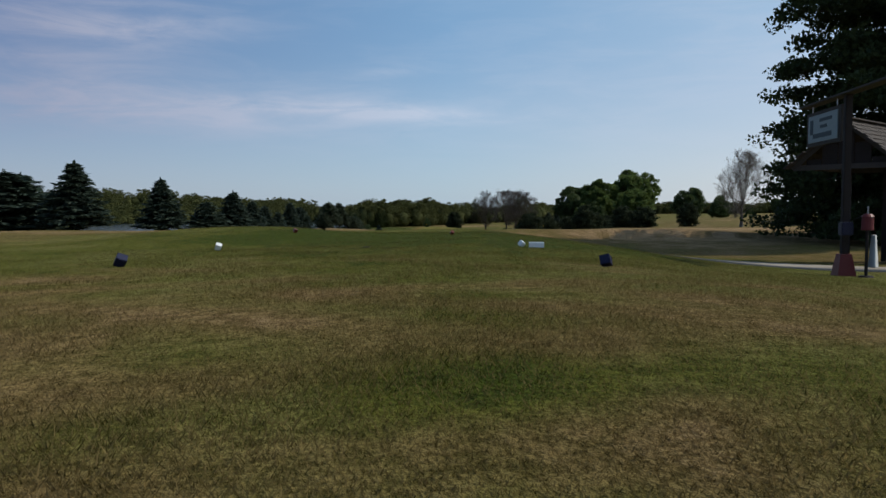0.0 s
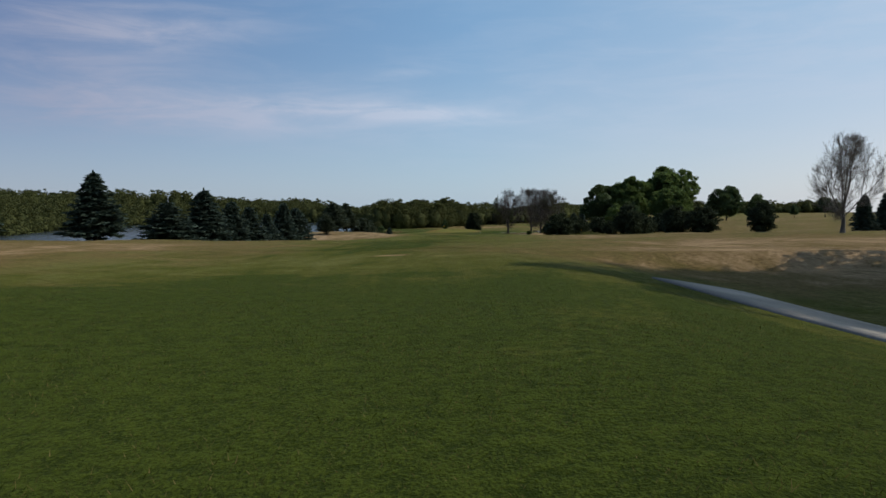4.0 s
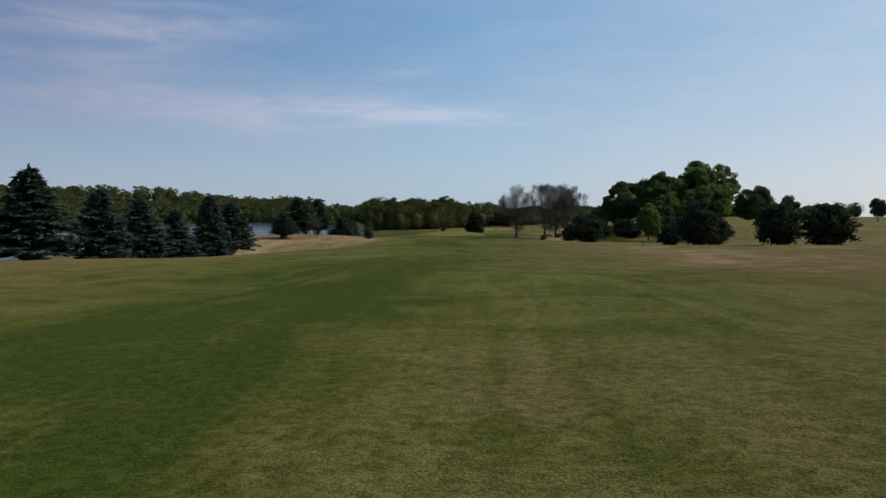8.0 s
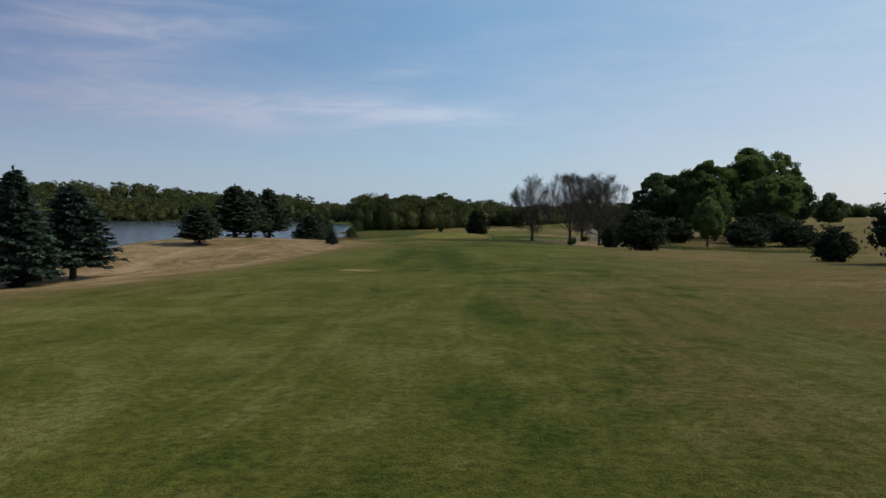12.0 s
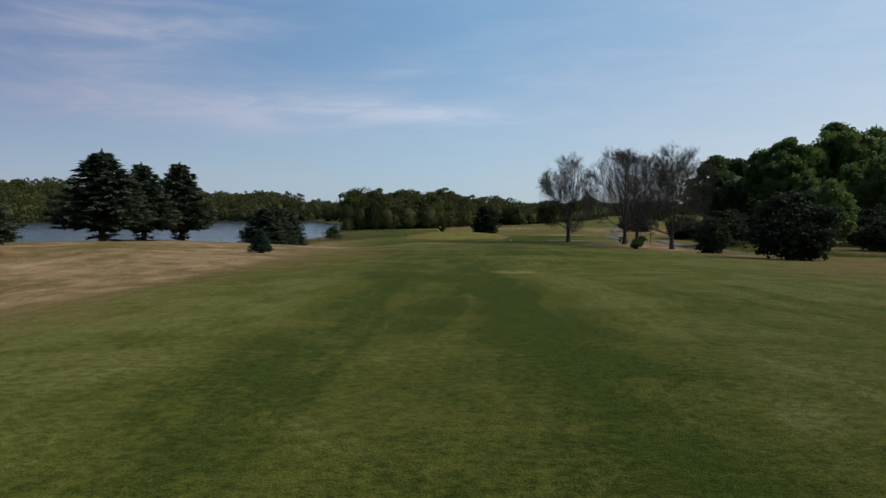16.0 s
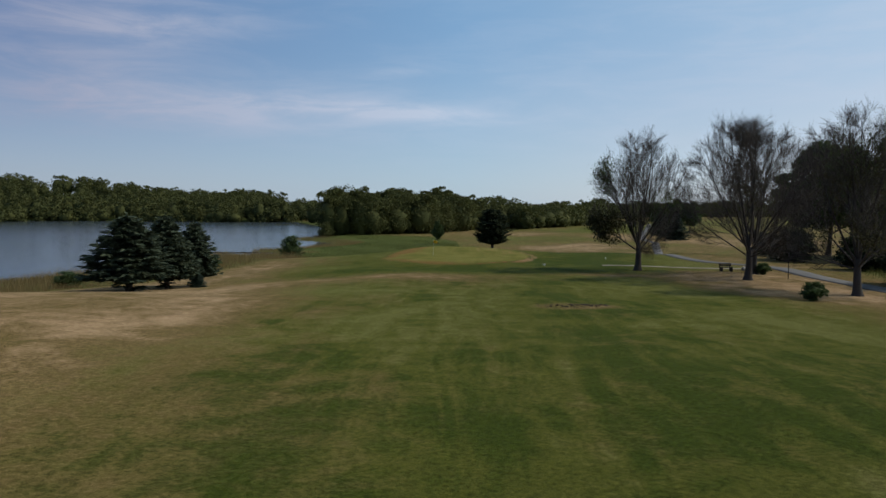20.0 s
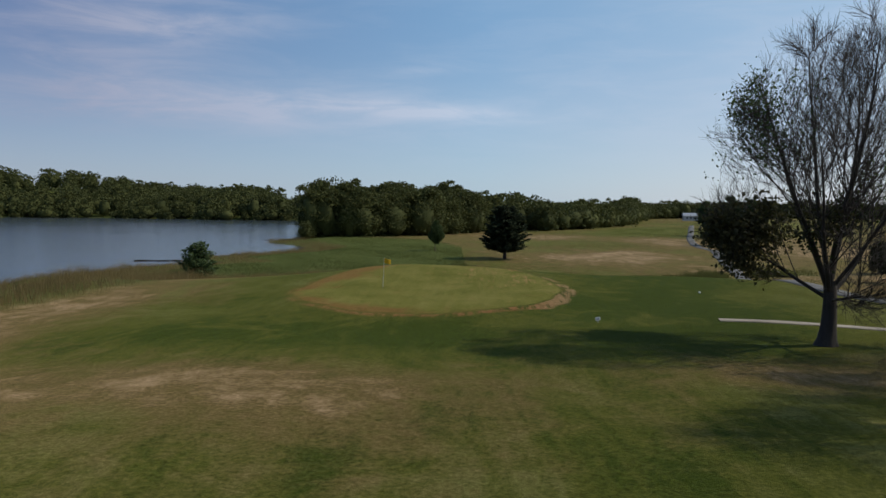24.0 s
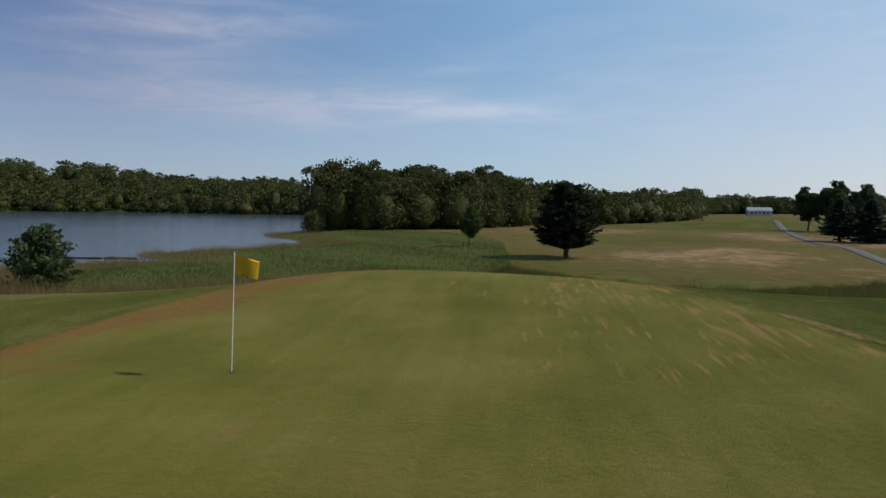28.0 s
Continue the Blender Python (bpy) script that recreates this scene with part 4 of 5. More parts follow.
# bare trees
set_down(bare_tree("bare_tree", "leafless grey tree on open dry grass", 31, 10.8, 4.3, group="bare trees", limbs=8, trunk=.26, wood=bark_grey), 44.5, 103.2)
set_down(bare_tree("dying_tree", "half-bare tree with some green leaves beside the green", 32, 14.0, 5.35,
                        [((-4.0, -.3, 10.4), (2.6, 3.8, 3.6), 210, leaf_dark, .095), ((-2.6, .3, 4.9), (3.4, 3.2, 1.9), 520, leaf_rust, .15), ((.2, 0, 4.4), (1.2, 1.2, 1.8), 110, leaf_oak, .12),
                         ((2.6, 0, 7.6), (2.0, 2.6, 1.6), 60, leaf_green, .09)], "bare trees", trunk=.36), 14.9, 261.0, 0)
g2 = set_down(bare_tree("bare_tree", "leafless dark tree beside the cart path", 33, 14.0, 6.2, [((0, 0, 7), (4.4, 4.4, 3.0), 160, leaf_rust, .08)], group="bare trees"), 21.7, 248.6)
again(g2, 25.7, 256.8, 2.2, 1.0)
set_down(bare_tree("dying_tree", "half-bare tree with withered brown leaves beside the cart path", 34, 13.6, 5.6, [((-.6, 0, 8.6), (3.6, 4.6, 3.2), 520, leaf_rust, .10), ((.8, .4, 4.8), (3.4, 3.4, 1.8), 260, leaf_rust, .10), ((.5, 0, 11), (2.6, 3, 2), 140, leaf_dark, .09)], group="bare trees"), 26.2, 239.2, 4.0)

# cluster of broad-leaved trees across the cart path
oak_a = set_down(broadleaf("cottonwood_tree", "tall leafy cottonwood in a clump of trees", 41, 24.3, 10.8, leaf_green, 560, 110, .36, .05, .45, "trees beside the fairway", 1.5), 79, 291.5)
oak_b = set_down(broadleaf("tree", "dark leafy tree with an open crown", 42, 18.4, 8.6, leaf_dark, 420, 100, .33, .10, .36, "trees beside the fairway", 1.3), 55, 298.5)
again(oak_a, 62.5, 286, 1.9, .86, 0, .80)
again(oak_a, 72, 268, 4.4, .66, 0, .7)
again(oak_b, 66, 308, 2.0, .95)
dec = broadleaf("tree", "dark leafy tree with a close crown", 45, 12.5, 4.8, leaf_dark, 260, 90, .25, .10, .25, "trees beside the fairway", .9)
set_down(dec, 57, 262, 0, .85)
willow = set_down(broadleaf("willow_tree", "light green willow at the edge of the clump", 43, 9.4, 3.2, leaf_willow, 220, 90, .20, .02, .2, "trees beside the fairway", .8), 46.5, 236.5)
cedar = set_down(shrub("cedar_bush", "dense dark green cedar bush down to the grass", 51, 5.4, 2.8, leaf_cedar, 9500, .20, group="cedar bushes"), 30.0, 147.8)
for x, y, high, wide in ((28.6, 155.5, 2.8, .62), (42.9, 121.6, 4.3, .72), (38, 132, 4.2, 1.0), (33.1, 151, 4.0, .62), (36, 139, 4.6, .95), (24.7, 200, 5.6, 1.38), (23.8, 216.5, 3.9, .72), (35.3, 245, 5.2, 1.3), (45, 252, 5, 1.5),
                         (58, 248, 5.5, 1.6), (66, 255, 6, 1.8), (54, 236, 4.2, 1.5), (48, 272, 5, 1.6), (64, 238, 5, 1.6), (40, 262, 4.0, 1.2), (41, 282, 4.5, 1.3)):
    again(cedar, x, y, (x * 2.1 + y) % 6.28, high / 5.4, 0, wide)
far_oak = set_down(broadleaf("tree", "round dark tree on the far side of the hill", 44, 18, 8.5, leaf_dark, 260, 70, .5, .1, .4, "far trees", 1.6), 141, 404, 0, 1.2, 0, 1.1)
again(far_oak, 166, 424, 1.2, 1.0, 0, .85)
for x, y, s in ((139.7, 322, .32), (153, 323, .50), (168, 322, .45)):
    again(far_oak, x, y, x, s, 0, s * .8)
for x, y, s in ((73, 150, 1.0), (78, 152, 1.06), (83, 150, .95), (88, 153, 1.04), (93, 151, 1.0), (98, 154, 1.05), (104, 150, 1.0)):
    again(spruces[0], x, y, x, s, 0, .9)

# things round the green
set_down(conifer("cedar_tree", "broad dark cedar standing alone on the far fairway", 46, 10.4, 4.5, leaf_cedar, .17, 46, "far trees", .02, .20, .30), 4.1, 367.6, .6)
again(dec, -11, 387, 1.6, .56, 0, .40, label="small tree in the marsh grass")
again(spruces[1], 64.3, 408, 1, 1.2, 0, 1.35, label="dark spruce beside the far cart path")
again(spruces[2], 60.0, 411, 2, 1.08, 0, 1.25, label="dark pine beside the far cart path")
for x, y, s in ((79.5, 458, 1.08), (75, 464, .95), (84, 455, 1.0)):
    again(dec, x, y, x, s, 0, s * .95, label="dark tree beside the far cart path")
again(cedar, 64.7, 345.5, 1, .95, 0, .8, label="dark cedar on the slope across the creek")
set_down(frond_bush("bush", "dark open bush with ragged leafy tips on the lake bank", 53, 4.6, 2.6, leaf_dark), -35.3, 311.6)
bush = set_down(shrub("bush", "leafy green bush at the edge of the lake bank", 52, 4.0, 2.3, leaf_dark, 6000, .19, group="bank bushes"), -38.7, 277.5, 1, .5, 0, .95)
for x, y, s, wd in ((-44.5, 255, .42, .66), (19.7, 232.9, .34, .38), (26.3, 256.2, .3, .36), (112, 470, .5, .9)):
    again(bush, x, y, x, s, 0, wd, label="low leafy bush on the grass")

set_down(shrub("bush", "yellow-green weedy bush in the marsh behind the green", 54, 1.6, 1.6, leaf_willow, 2600, .14), -14.5, 326)
set_down(frond_bush("bush", "pale leafy bush leaning over the lake at the wooded point", 55, 5.0, 3.2, leaf_far), -52.0, 431)

# ---- far woods: one mass of crowns on each shore ----
def woods(name, label, seed, places, leaf=.75, per=180):
    """Many crowns down to the undergrowth: rounded lobes of leaves on a lumpy dark heart, each with its own outline."""
    r = np.random.default_rng(seed)
    geo = Geo()
    for x, y, z, high, wide in places:
        lobes = int(r.integers(9, 15))
        up = np.linspace(.07, .88, lobes) + r.uniform(-.06, .06, lobes)
        girth = wide * np.sqrt(np.clip(1 - ((up - .40) / .64) ** 2, .05, 1))
        a = np.arange(lobes) * 2.4 + r.uniform(0, 6)
        out = girth * r.uniform(.30, .72, lobes)
        mids = np.column_stack([x + out * np.cos(a), y + out * np.sin(a), z + high * up])
        size = np.minimum(girth * r.uniform(.38, .56, lobes) + .2, high * (1.0 - up) + .6)
        pick = r.integers(0, lobes, per)
        way = unit(r, per)
        way[:, 2] = np.where(way[:, 2] < -.3, -way[:, 2], way[:, 2])
        at = mids[pick] + way * size[pick][:, None] * r.uniform(.50, 1.15, (per, 1)) * (1, 1, .8)
        at[:, 2] = np.maximum(at[:, 2], z + .2)
        leaves(geo, r, at, leaf, 1.3)
        geo.add(*core((x, y, z + high * .36), (wide * .58, wide * .58, high * .36), int(x * 5 + y) % 9999, 7, 9))
        geo.limb(np.array([(x, y, z - .5), (x, y, z + high * .55)]), np.array([.3, .15]), 4)
    return tagged(part(name, geo.mesh(name), leaf_far), label, "woods", kind="stuff")


r = np.random.default_rng(5)
places = []
for _ in range(12000):
    x, y = r.uniform(-620, 60), r.uniform(60, 900)
    d = fardist(x, y)
    if 2 < d < 110 and prof(y, SHORE, 2.0) > x and (d < 14 or r.random() < .55) and len(places) < 1150:
        places.append((x, y, ground_z(x, y), r.uniform(11, 15.5) * (1 if d > 12 else .6) * (1 + .2 * math.sin(x * .031) * math.sin(y * .023 + x * .01)), r.uniform(4.5, 8.5)))
for _ in range(9000):
    x, y = r.uniform(-420, 0), r.uniform(100, 760)
    if 0 < fardist(x, y) < 5 and prof(y, SHORE, 2.0) > x:
        places.append((x, y, ground_z(x, y), r.uniform(3, 6), r.uniform(2.5, 4.5)))
for _ in range(90):
    x, y = r.uniform(-230, -40), r.uniform(672, 770)
    places.append((x, y, max(ground_z(x, y), LAKE), r.uniform(11, 15), r.uniform(5, 8)))
woods("far_woods", "green woods along the far shore of the lake", 61, places, .95, 330)

places = []
for _ in range(190):
    a, b = r.uniform(0, 1), r.uniform(0, 1) ** 1.3
    x, y = -54 + 48 * a + 3 * r.normal(), 438 + 10 * a + 34 * a ** 3 + 40 * b
    dome = .80 + .20 * math.sin(x * .19 + 1.2) * math.sin(y * .11)
    if prof(y, SHORE, 2.0) + 4 < x:
        places.append((x, y, ground_z(x, y), r.uniform(16.5, 20.5) * dome, r.uniform(4.8, 7.8)))
woods("lake_woods", "dense dark wood on the point between lake and fairway", 62, places, .55, 1500)

places = []
for _ in range(600):
    x = r.uniform(-30, 400)
    y = np.interp(x, (-30, 30, 55, 75, 100, 130, 160, 300, 420), (492, 500, 540, 585, 690, 775, 790, 800, 780)) + 60 * r.uniform(0, 1) ** 1.4
    tall = .85 + .22 * math.sin(x * .13) * math.sin(x * .047 + 1)
    places.append((x, y, ground_z(x, y), r.uniform(11, 15.5) * tall, r.uniform(5.5, 8.8)))
for _ in range(160):
    x, y = r.uniform(-120, 0), r.uniform(540, 700)
    if prof(y, SHORE, 2.0) + 4 < x:
        places.append((x, y, ground_z(x, y), r.uniform(11, 16), r.uniform(5, 7)))
woods("back_woods", "dark line of woods behind the far fairway", 63, places, .85, 380)

# ---- grass blades and reeds ----
def blades_mesh(name, x, y, high, wide, seed, lean=.5):
    """One bent three-cornered blade at each place."""
    r = np.random.default_rng(seed)
    m = len(x)
    a = r.uniform(0, 2 * np.pi, m)
    side = np.stack([np.cos(a), np.sin(a), 0 * a], 1) * (wide * r.uniform(.6, 1.3, m))[:, None] * .5
    b = r.uniform(0, 2 * np.pi, m)
    h = high * r.uniform(.45, 1.25, m)
    tip = np.stack([np.cos(b) * lean * h, np.sin(b) * lean * h, h], 1)
    root = np.stack([x, y, terrain(x, y) - .004], 1)
    v = np.stack([root - side, root + side, root + tip], 1).reshape(-1, 3)
    me = quads_mesh(name, v, np.arange(3 * m).reshape(-1, 3))
    for key, mask in (("dry", dry_mask(x, y)), ("rank", rank_mask(x, y)), ("lush", lush_mask(x, y))):
        at = me.attributes.new(key, "FLOAT", "POINT")
        at.data.foreach_set("value", np.repeat(mask, 3).astype(np.float32))
    return me


r = np.random.default_rng(9)
m = 620000
y = -.6 + 30 * r.random(m) ** 2.1
x = 1.0 + r.normal(0, 1, m) * (1.6 + .36 * y)
high = .016 + .028 * (.5 + .5 * np.sin(x * 2.3 + 2 * np.sin(y * 1.7))) * r.random(m)
tagged(part("tee_grass", blades_mesh("tee_grass", x, y, high, .0052, 1, .8), blade_mat), "short tufted grass on the tee, partly dry", "grass", kind="stuff")
m = 380000
x, y = r.normal(0, 3.8, m) - 1, 29 + 228 * r.random(m)
tagged(part("fairway_grass", blades_mesh("fairway_grass", x - 2.4 * ss(100, 140, y), y, .018, .0075, 2, .9), blade_mat), "short mown fairway grass", "grass", kind="stuff")

reed_mat = foliage("reeds", (.056, .048, .015), (.235, .168, .072), 0.8, 0.45, .50, .16)
ditch_mat = foliage("ditch_weeds", (.020, .034, .007), (.105, .105, .032), 0.8, 0.45, .50, .35)
marsh_mat = foliage("marsh_grass", (.031, .043, .010), (.104, .120, .034), 0.8, 0.45, .45, .12)
m = 1150000
x, y = r.uniform(-72, 56, m), r.uniform(182, 465, m)
k = r.random(m) < .07
x[k] = r.uniform(-6, 50, k.sum())
y[k] = marsh_edge(x[k]) + r.uniform(0, 12, k.sum())
wet = rank_mask(x, y) * (terrain(x, y) > LAKE - .35) * ((y > 232) | (x > 0))
patchy = .5 + .5 * np.sin(x * .35 + 2 * np.sin(y * .21)) * np.sin(y * .4 + x * .1)
front = ss(9, 4, y - marsh_edge(x)) * (y > 305)
keep = r.random(m) < wet * np.maximum(.5 + .5 * patchy, front * np.where(x < -6, 1, .45 + .55 * np.sin(x * 1.3 + 1.5 * np.sin(y * .7)) * np.sin(y * .9 + .6 * x))) * np.where(y > 400, .35, np.where(y > 350, .6, 1))
x, y, front = x[keep], y[keep], front[keep]
wave = .5 + .5 * np.sin(x * .41 + y * .23 + 2 * np.sin(x * .13))
clumped = .55 + .45 * np.sin(x * 1.3 + 1.5 * np.sin(y * .7)) * np.sin(y * .9 + .6 * x)
bank = (x < prof(y, SHORE, 2.0) + 9) | ((y < 316) & (x < -20))
fringe = bank | ((x < -6) & (r.random(len(x)) < front))
ditch = ~fringe & (x > -6) & (y < 360)
tall = np.where(bank, .8 + .75 * wave, np.where(fringe, 1.15 + .45 * clumped, np.where(ditch, .30 + 1.35 * clumped ** 1.5 * (.35 + .65 * wave), .28 + .30 * wave))) * (.5 + .5 * r.random(len(x)))
tagged(part("reeds", blades_mesh("reeds", x[fringe], y[fringe], tall[fringe], .036, 3, .30), reed_mat), "tall tan and olive reeds along the lake bank", "reeds", kind="stuff")
tagged(part("ditch_weeds", blades_mesh("ditch_weeds", x[ditch], y[ditch], tall[ditch], .046, 5, .45), ditch_mat), "rough dark green weeds along the ditch", "weeds", kind="stuff")
a = ~(fringe | ditch)
tagged(part("marsh_grass", blades_mesh("marsh_grass", x[a], y[a], tall[a], .042, 4, .45), marsh_mat), "low lush green marsh grass and weeds", "grass", kind="stuff")

# ---- things on the tee ----
navy = plain("navy_paint", (.008, .010, .036), .45)
white = plain("white_paint", (.72, .73, .74), .5, vary=.12)
red = plain("red_paint", (.13, .018, .018), .5)
dark_wood = plain("dark_wood", (.024, .017, .014), .8, vary=.4)
grey_wood = plain("grey_wood", (.060, .051, .044), .85, vary=.4)
steel = plain("steel", (.30, .30, .31), .4, .8)
sand_fill = plain("sand_fill", (.17, .17, .175), .95, vary=.35, scale=20)
yellow = plain("yellow_cloth", (.62, .36, .012), .8, vary=.15)
sign_face = plain("sign_face", (.19, .24, .245), .5, vary=.15)
dark_red = plain("dark_red_paint", (.12, .022, .014), .28)
ink = plain("ink", (.03, .05, .06), .6)
cloth = plain("towel_cloth", (.45, .47, .48), .95)
shingle_mat = plain("shingles", (.060, .050, .044), .9, vary=.35, scale=3)
soil = plain("soil", (.035, .026, .018), .95)
cream = plain("cream_paint", (.42, .42, .40), .6)
dark_glass = plain("dark_glass", (.02, .025, .03), .1)
roof_metal = plain("roof_metal", (.27, .29, .32), .5)


def tee_marker(colour_name, paint, x, y, turn, tip, size=.14):
    """A cube-shaped marker on a spike, tipped over one corner."""
    z = ground_z(x, y)
    mark = thing("tee_marker", f"{colour_name} wooden cube tee marker tipped on its spike", "tee marker", "tee markers", m=Matrix.Translation((x, y, z)) @ Matrix.Rotation(turn, 4, "Z"))
    tilt = Euler((radians(tip), radians(tip * .6), 0)).to_matrix()
    part("block", box(size, size, size, (0, 0, size * .62), size * .06, tilt), paint, mark)
    for k in (-1, 1):
        part("band", box(size * 1.02, size * .06, size * 1.02, tuple(tilt @ Vector((0, k * size * .4, 0)) + Vector((0, 0, size * .62))), 0, tilt), paint, mark)
    part("spike", rod(.008, .004, .12, (0, 0, -.08), 8), steel, mark)
    return mark


tee_marker("navy blue", navy, -2.80, 7.35, .5, 36, .12)
tee_marker("navy blue", navy, 2.80, 7.25, -.4, -26, .115)
tee_marker("white", white, -3.4, 12.6, .3, 30, .11)
tee_marker("white", white, 2.48, 13.35, .8, 30, .10)
tee_marker("dark red", dark_red, -3.8, 21.15, .6, 24, .11)
tee_marker("dark red", dark_red, 1.12, 21.35, .2, 38, .105)

# divot box
bx, by = 2.77, 13.3
trough = thing("divot_box", "white wooden divot box filled with grey sand", "box", m=Matrix.Translation((bx, by, ground_z(bx, by))) @ Matrix.Rotation(-.12, 4, "Z") @ Matrix.Diagonal((.68, 1.0, .78, 1)))
for sx, sy, px, py in ((.44, .022, 0, -.11), (.44, .022, 0, .11), (.022, .20, -.209, 0), (.022, .20, .209, 0)):
    part("side_board", box(sx, sy, .13, (px, py, .068), .003), white, trough)
part("bottom_board", box(.40, .196, .015, (0, 0, .012)), white, trough)
part("sand", box(.394, .194, .07, (0, 0, .042), .008), sand_fill, trough, "grey sand and seed mix")

# sign with its little roof
sx, sy = 8.87, 13.2
sz = ground_z(sx, sy)
sign = thing("tee_sign", "weathered wooden tee sign hanging from a tall dark post", "sign", m=Matrix.Translation((sx, sy, sz)) @ Matrix.Rotation(-.12, 4, "Z"))
top = 3.58
part("post", box(.125, .125, top + .3, (0, 0, top / 2 - .15), .01), dark_wood, sign)
part("roof_board", box(.26, 4.2, .045, (0, .15, top + .02), .008), grey_wood, sign)
board = part("board", box(.05, 1.75, .74, (0, 1.12, top - .52), .008), grey_wood, sign)
part("panel", box(.02, 1.5, .58, (-.032, 1.12, top - .52), .004), sign_face, board, "pale blue-green printed panel")
for k, (yy, zz, ln, hh) in enumerate(((.95, .16, .62, .07), (1.05, .02, .34, .07), (1.12, -.16, .95, .10))):
    part("text_bar", box(.006, ln, hh, (-.046, yy, top - .52 + zz)), ink, board)
part("text_bar", box(.006, .16, .32, (-.046, 1.68, top - .48), .002), ink, board)
for yy in (.5, 1.75):
    part("hanger", rod(.01, .01, .14, (0, yy, top - .15), 6), steel, sign)
base = part("base_cover", rod(.25, .15, .46, (0, 0, -.02), 4, Matrix.Rotation(radians(45), 3, "Z")), red, sign, "faded red post base")
part("club_brush", box(.22, .20, .26, (-.05, -.17, .95), .02), navy, sign, "dark blue brush box")

# ball washer with a towel
wx, wy = 9.05, 12.75
washer = thing("ball_washer", "red golf ball washer on a thin stand with a towel", "ball washer", m=Matrix.Translation((wx, wy, ground_z(wx, wy))))
part("stand", rod(.03, .03, 1.05, (0, 0, -.1), 10), dark_wood, washer)
part("foot", rod(.16, .12, .06, (0, 0, -.02), 12), dark_wood, washer)
part("tank", rod(.11, .10, .26, (0, 0, .92), 16), red, washer)
part("lid", rod(.115, .07, .05, (0, 0, 1.18), 16), red, washer)
part("crank", rod(.012, .012, .16, (0, 0, 1.22), 8), steel, washer)
bm = bmesh.new()
bmesh.ops.create_grid(bm, x_segments=8, y_segments=14, size=.5)
for v in bm.verts:
    x_, y_ = v.co.x, v.co.y
    v.co = Vector((.13 + .05 * math.sin(x_ * 14) * (1.2 - y_), .10 * x_ * (1.1 - .5 * y_), .52 + .62 * y_ * 1.0))
bmesh.ops.solidify(bm, geom=bm.faces[:], thickness=.012)
part("towel", bm, cloth, washer, "hanging grey-white towel", True)

# rain shelter behind the sign
hx, hy = 12.9, 20.2
hz = ground_z(hx, hy)
hut = thing("rain_shelter", "small dark wooden shelter with a shingled gable roof", "shelter", m=Matrix.Translation((hx, hy, hz)) @ Matrix.Rotation(radians(-50), 4, "Z"))
eave, ridge, half, deep = 2.90, 4.14, 1.42, 3.4
for px in (.0, 1.2):
    for py in (0, deep - .3):
        part("post", box(.15, .15, eave + .2, (px, py, eave / 2 - .1), .01), dark_wood, hut)
for k in range(8):
    part("wall_board", box(.15, .03, 2.5, (.07 + k * .155, deep - .3, 1.3), .004), dark_wood, hut)
for px in (1.2,):
    for k in range(12):
        part("wall_board", box(.03, .235, 1.55, (px, .25 + k * .25, .85), .004), dark_wood, hut)
part("bench_board", box(.7, .4, .05, (.62, deep - .65, .48), .006), grey_wood, hut)
for py in (-.25, deep):
    part("tie_beam", box(2 * half, .09, .16, (0, py, eave), .006), grey_wood, hut)
    for side in (-1, 1):
        ang = math.atan2(ridge - eave, half)
        ln = math.hypot(ridge - eave, half) + .25
        part("barge_board", box(ln, .05, .15, (side * half * .5, py - .03, (eave + ridge) / 2 + .05), .004, Matrix.Rotation(side * ang, 3, "Y")), grey_wood, hut)
for k in range(5):
    hgt = (ridge - eave) * (1 - abs(k - 2) / 2.6) - .15
    part("gable_board", box(.43, .03, max(.2, hgt), (-.9 + k * .45, -.2, eave + .08 + hgt / 2), .004), dark_wood, hut)
for side in (-1, 1):
    ang = math.atan2(ridge - eave, half)
    tile = None
    for c in range(9):
        u = (c + .5) / 9
        for k in range(12):
            if tile is None:
                piece = part("shingle", box(.30, (deep + .9) / 12 - .012, .028, (0, 0, 0), 0, Matrix.Rotation(side * (ang - .09), 3, "Y")), shingle_mat, hut)
                tile = piece.data
            else:
                piece = part("shingle", tile, shingle_mat, hut)
            piece.location = (side * (half + .18) * (1 - u), -.57 + (k + .5 + .5 * (c % 2) - .25) * (deep + .9) / 12, eave - .1 + (ridge - eave + .12) * u + .10 + .006 * ((k * 7 + c * 5) % 3))
part("ridge_cap", box(.26, deep + .95, .05, (0, deep / 2 - .12, ridge + .17), .01), shingle_mat, hut)

# ---- the green: flagstick ----
fx, fy = -8.05, 279.1
stick = thing("flagstick", "white flagstick with a yellow flag in the cup", "flagstick", m=Matrix.Translation((fx, fy, ground_z(fx, fy))) @ Matrix.Rotation(radians(2.0), 4, "Y") @ Matrix.Rotation(radians(-26), 4, "Z"))
part("pole", rod(.009, .007, 2.14, (0, 0, -.02), 10), white, stick)
part("knob", rod(.014, .008, .03, (0, 0, 2.12), 10), white, stick)
# no real hole: a flat disc whose dark colour paints the shade inside it
part("cup", rod(.054, .054, .006, (0, 0, .0), 20), soil, stick, "flat dark disc for the shaded hole of the cup")
bm = bmesh.new()
bmesh.ops.create_grid(bm, x_segments=16, y_segments=10, size=.5)
for v in bm.verts:
    u, h = v.co.x + .5, v.co.y
    v.co = Vector((.012 + .50 * u, .05 * math.sin(u * 7 + h) * u + .06 * u * u, 1.94 + .36 * h * (1 - .12 * u) - .07 * u * u))
bmesh.ops.solidify(bm, geom=bm.faces[:], thickness=.004)
part("flag", bm, yellow, stick, "yellow cloth flag", True)

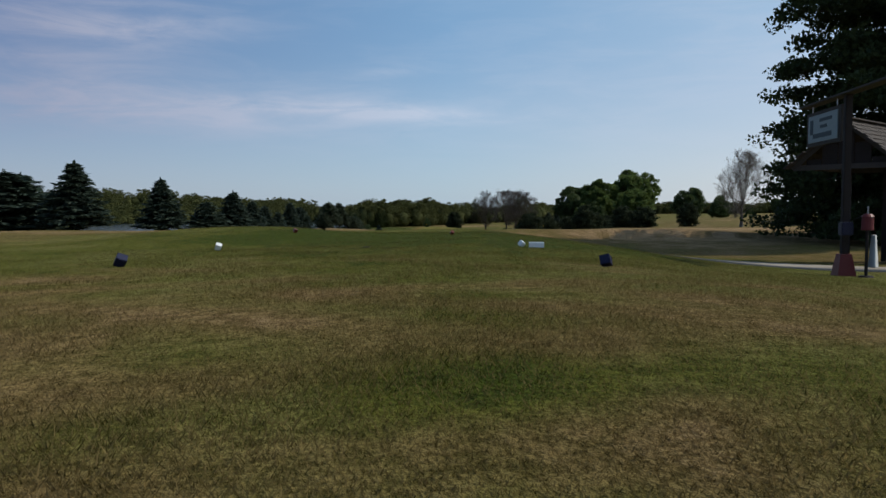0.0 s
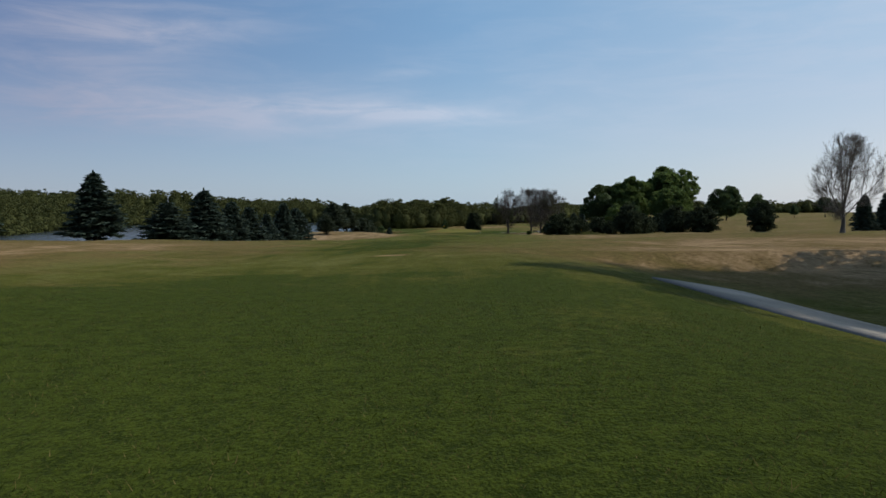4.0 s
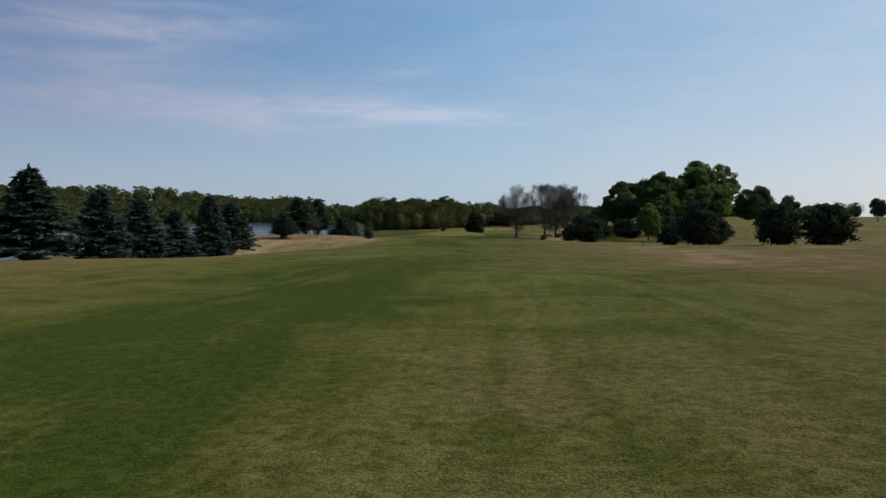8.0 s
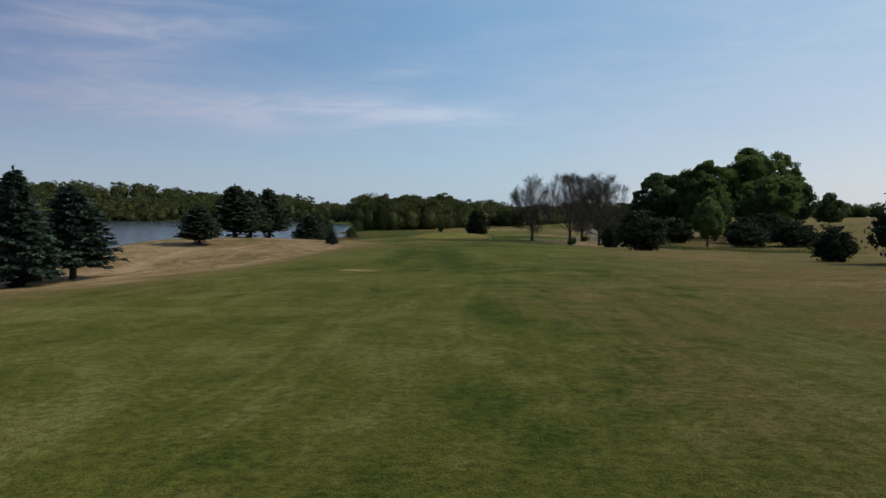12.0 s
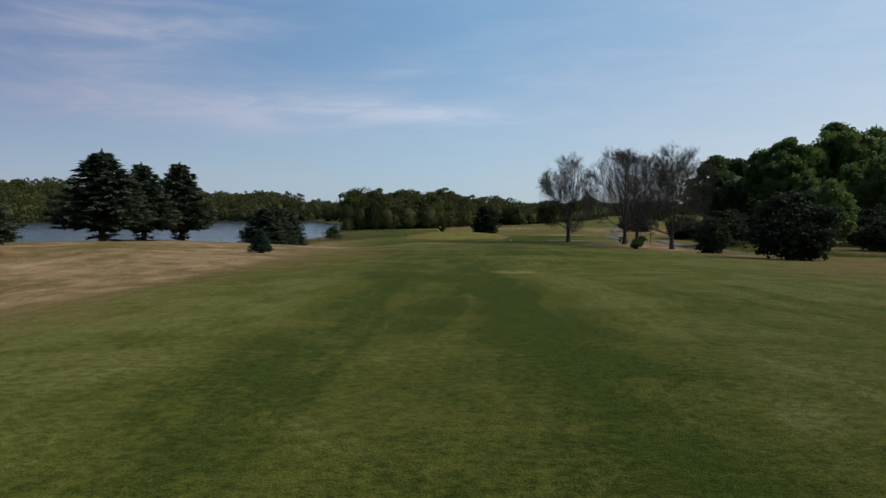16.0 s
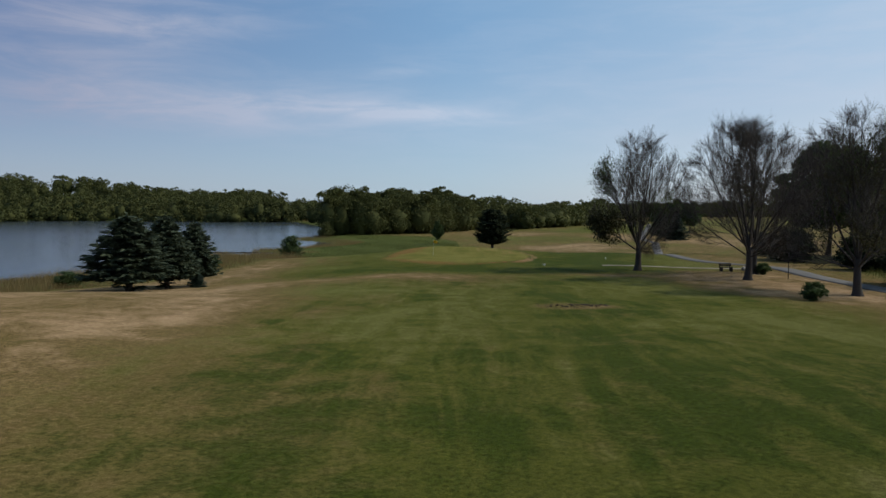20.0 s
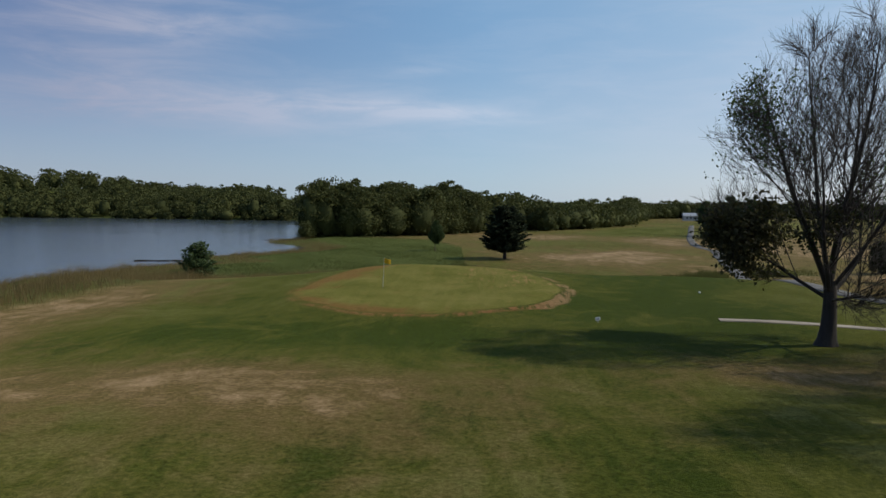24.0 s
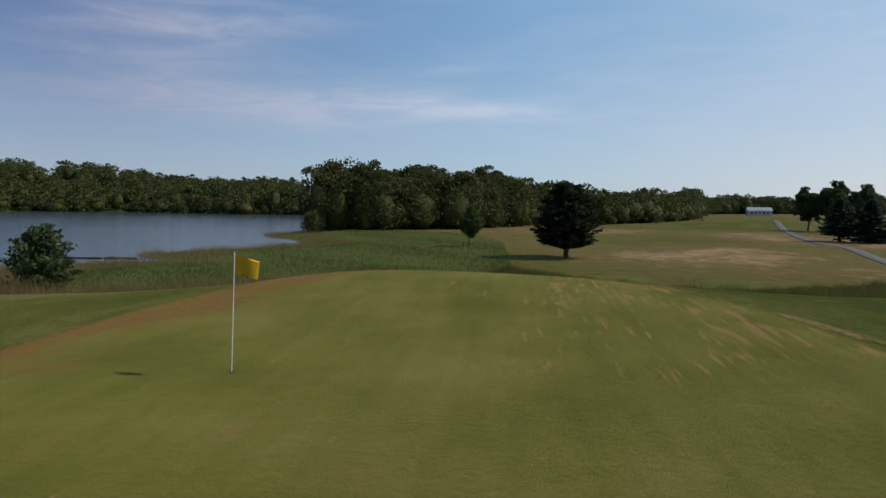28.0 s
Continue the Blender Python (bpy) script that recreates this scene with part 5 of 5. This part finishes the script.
# small sign before the green
qx, qy = 5.45, 266.5
plate = thing("ground_sign", "small white cart sign low in the grass", "sign", m=Matrix.Translation((qx, qy, ground_z(qx, qy))) @ Matrix.Rotation(.15, 4, "Z"))
lean = Matrix.Rotation(radians(-9), 3, "Y") @ Matrix.Rotation(radians(-18), 3, "X")
part("panel", box(.25, .02, .17, (0, 0, .22), .006, lean), white, plate)
part("stake", rod(.012, .010, .24, (.02, .012, -.08), 8), white, plate)
for k, (px, pz, ln) in enumerate(((-.045, .022, .09), (.05, .022, .07), (0, -.030, .17))):
    part("text_bar", box(ln, .006, .034, tuple(lean @ Vector((px, -.013, pz)) + Vector((0, 0, .22))), 0, lean), ink, plate)
for x, y in ((16.0, 283),):
    cap = thing("sprinkler_cap", "small white sprinkler cap in the grass", "sprinkler", "sprinkler caps", m=Matrix.Translation((x, y, ground_z(x, y))))
    part("dome", rod(.09, .05, .10, (0, 0, 0), 14), white, cap)

# loose turf and soil on the grass
def clods(name, label, spots_, seed):
    rr = random.Random(seed)
    bm = bmesh.new()
    for cx, cy, rx, ry, count, size in spots_:
        for _ in range(count):
            a, d = rr.uniform(0, 6.28), math.sqrt(rr.random())
            px, py = cx + rx * d * math.cos(a), cy + ry * d * math.sin(a)
            k = size * rr.uniform(.4, 1.2)
            m = Matrix.Translation((px, py, ground_z(px, py) + k * .15)) @ Matrix.Rotation(rr.uniform(0, 6), 4, "Z") @ Matrix.Diagonal((k * 1.6, k, k * .55, 1))
            made = bmesh.ops.create_icosphere(bm, subdivisions=1, radius=.5, matrix=m)["verts"]
            for v in made:
                v.co += Vector((rr.uniform(-1, 1), rr.uniform(-1, 1), rr.uniform(-1, 1))) * k * .1
    return tagged(part(name, bm, soil), label, "soil", kind="stuff")


clods("soil_clods", "dark loose clods of soil and torn turf on the grass", ((-.6, 175.8, .95, .95, 42, .055), (2.0, 225.4, 2.2, .9, 55, .13), (3.2, 226.0, 1.2, .3, 26, .17), (-.6, 12.9, .06, .05, 4, .06), (-1.6, 13.8, .04, .04, 3, .05)), 3)

# bench by the cart path
ex, ey = 24.3, 260.6
seat = thing("bench", "dark wooden park bench under the bare trees", "bench", m=Matrix.Translation((ex, ey, ground_z(ex, ey))) @ Matrix.Rotation(.25, 4, "Z"))
for k in range(3):
    part("seat_slat", box(1.5, .13, .04, (0, -.15 + k * .15, .46), .006), dark_wood, seat)
for k in range(2):
    part("back_slat", box(1.5, .035, .13, (0, .24 + k * .02, .62 + k * .17), .006), dark_wood, seat)
for px in (-.6, .6):
    part("leg", box(.09, .45, .46, (px, 0, .22), .008), dark_wood, seat)
    part("back_post", box(.07, .06, .9, (px, .27, .44), .006), dark_wood, seat)


def stake(x, y, high, paint, label, name="stake"):
    st = thing(name, label, "stake", m=Matrix.Translation((x, y, ground_z(x, y))))
    part("shaft", rod(.035, .03, high + .1, (0, 0, -.1), 8), dark_wood, st)
    part("tip", rod(.045, .045, .12, (0, 0, high - .06), 8), paint, st)
    return st


stake(19.0, 131.5, .75, yellow, "short yellow-tipped wooden stake in dry grass")
stake(28.6, 193.0, .75, yellow, "short yellow-tipped wooden stake beside the path")
stake(27.6, 262.2, 2.3, steel, "thin dark post beside the bench", "signpost")
stake(26.2, 250.5, 2.2, steel, "thin dark post beside the cart path", "signpost")
stone = thing("stone", "pale boundary stone beside the path", "stone", m=Matrix.Translation((26.6, 261.6, ground_z(26.6, 261.6))))
bm = bmesh.new()
bmesh.ops.create_icosphere(bm, subdivisions=3, radius=.25)
for v in bm.verts:
    v.co *= 1 + .25 * noise.noise(v.co * 4)
    v.co.z = v.co.z * 1.2 + .15
part("block", bm, plain("stone", (.30, .28, .25), .9, vary=.3), stone, smooth=True)

# log boom lying in the lake
logs = thing("floating_log", "long dark log lying in the shallow water", "log")
for a, b in (((-66, 356.3), (-59.6, 357.4)), ((-59.4, 357.5), (-55, 358.2))):
    t = np.linspace(0, 1, 9)
    v, f_ = tube_ring(np.column_stack([a[0] + (b[0] - a[0]) * t, a[1] + (b[1] - a[1]) * t + .15 * np.sin(t * 5), LAKE + .06 + .03 * np.sin(t * 9)]), .16 - .05 * t, 8)
    part("log", quads_mesh("log", v, f_), dark_wood, logs, smooth=True)

# house on the far hill
ux, uy = 147.0, 720.0
uz = ground_z(ux, uy)
home = thing("clubhouse", "low white clubhouse with a grey roof on the hill", "house", m=Matrix.Translation((ux, uy, uz)) @ Matrix.Rotation(-.15, 4, "Z"))
part("wall", box(14.0, 7.0, 3.6, (0, 0, 1.6), .02), cream, home)
bm = bmesh.new()
vs = [bm.verts.new(p) for p in ((-7.5, -4, 3.35), (7.5, -4, 3.35), (7.5, 4, 3.35), (-7.5, 4, 3.35), (-7.1, 0, 5.4), (7.1, 0, 5.4))]
for f_ in ((0, 1, 5, 4), (2, 3, 4, 5), (1, 2, 5), (3, 0, 4), (3, 2, 1, 0)):
    bm.faces.new([vs[q] for q in f_])
part("roof", bm, roof_metal, home)
for k in range(5):
    win = part("window", box(1.3, .08, 1.1, (-4.6 + k * 2.3, -3.52, 1.9), .01), dark_glass, home)
    part("frame", box(1.5, .05, .08, (-4.6 + k * 2.3, -3.56, 1.3), .004), white, win)
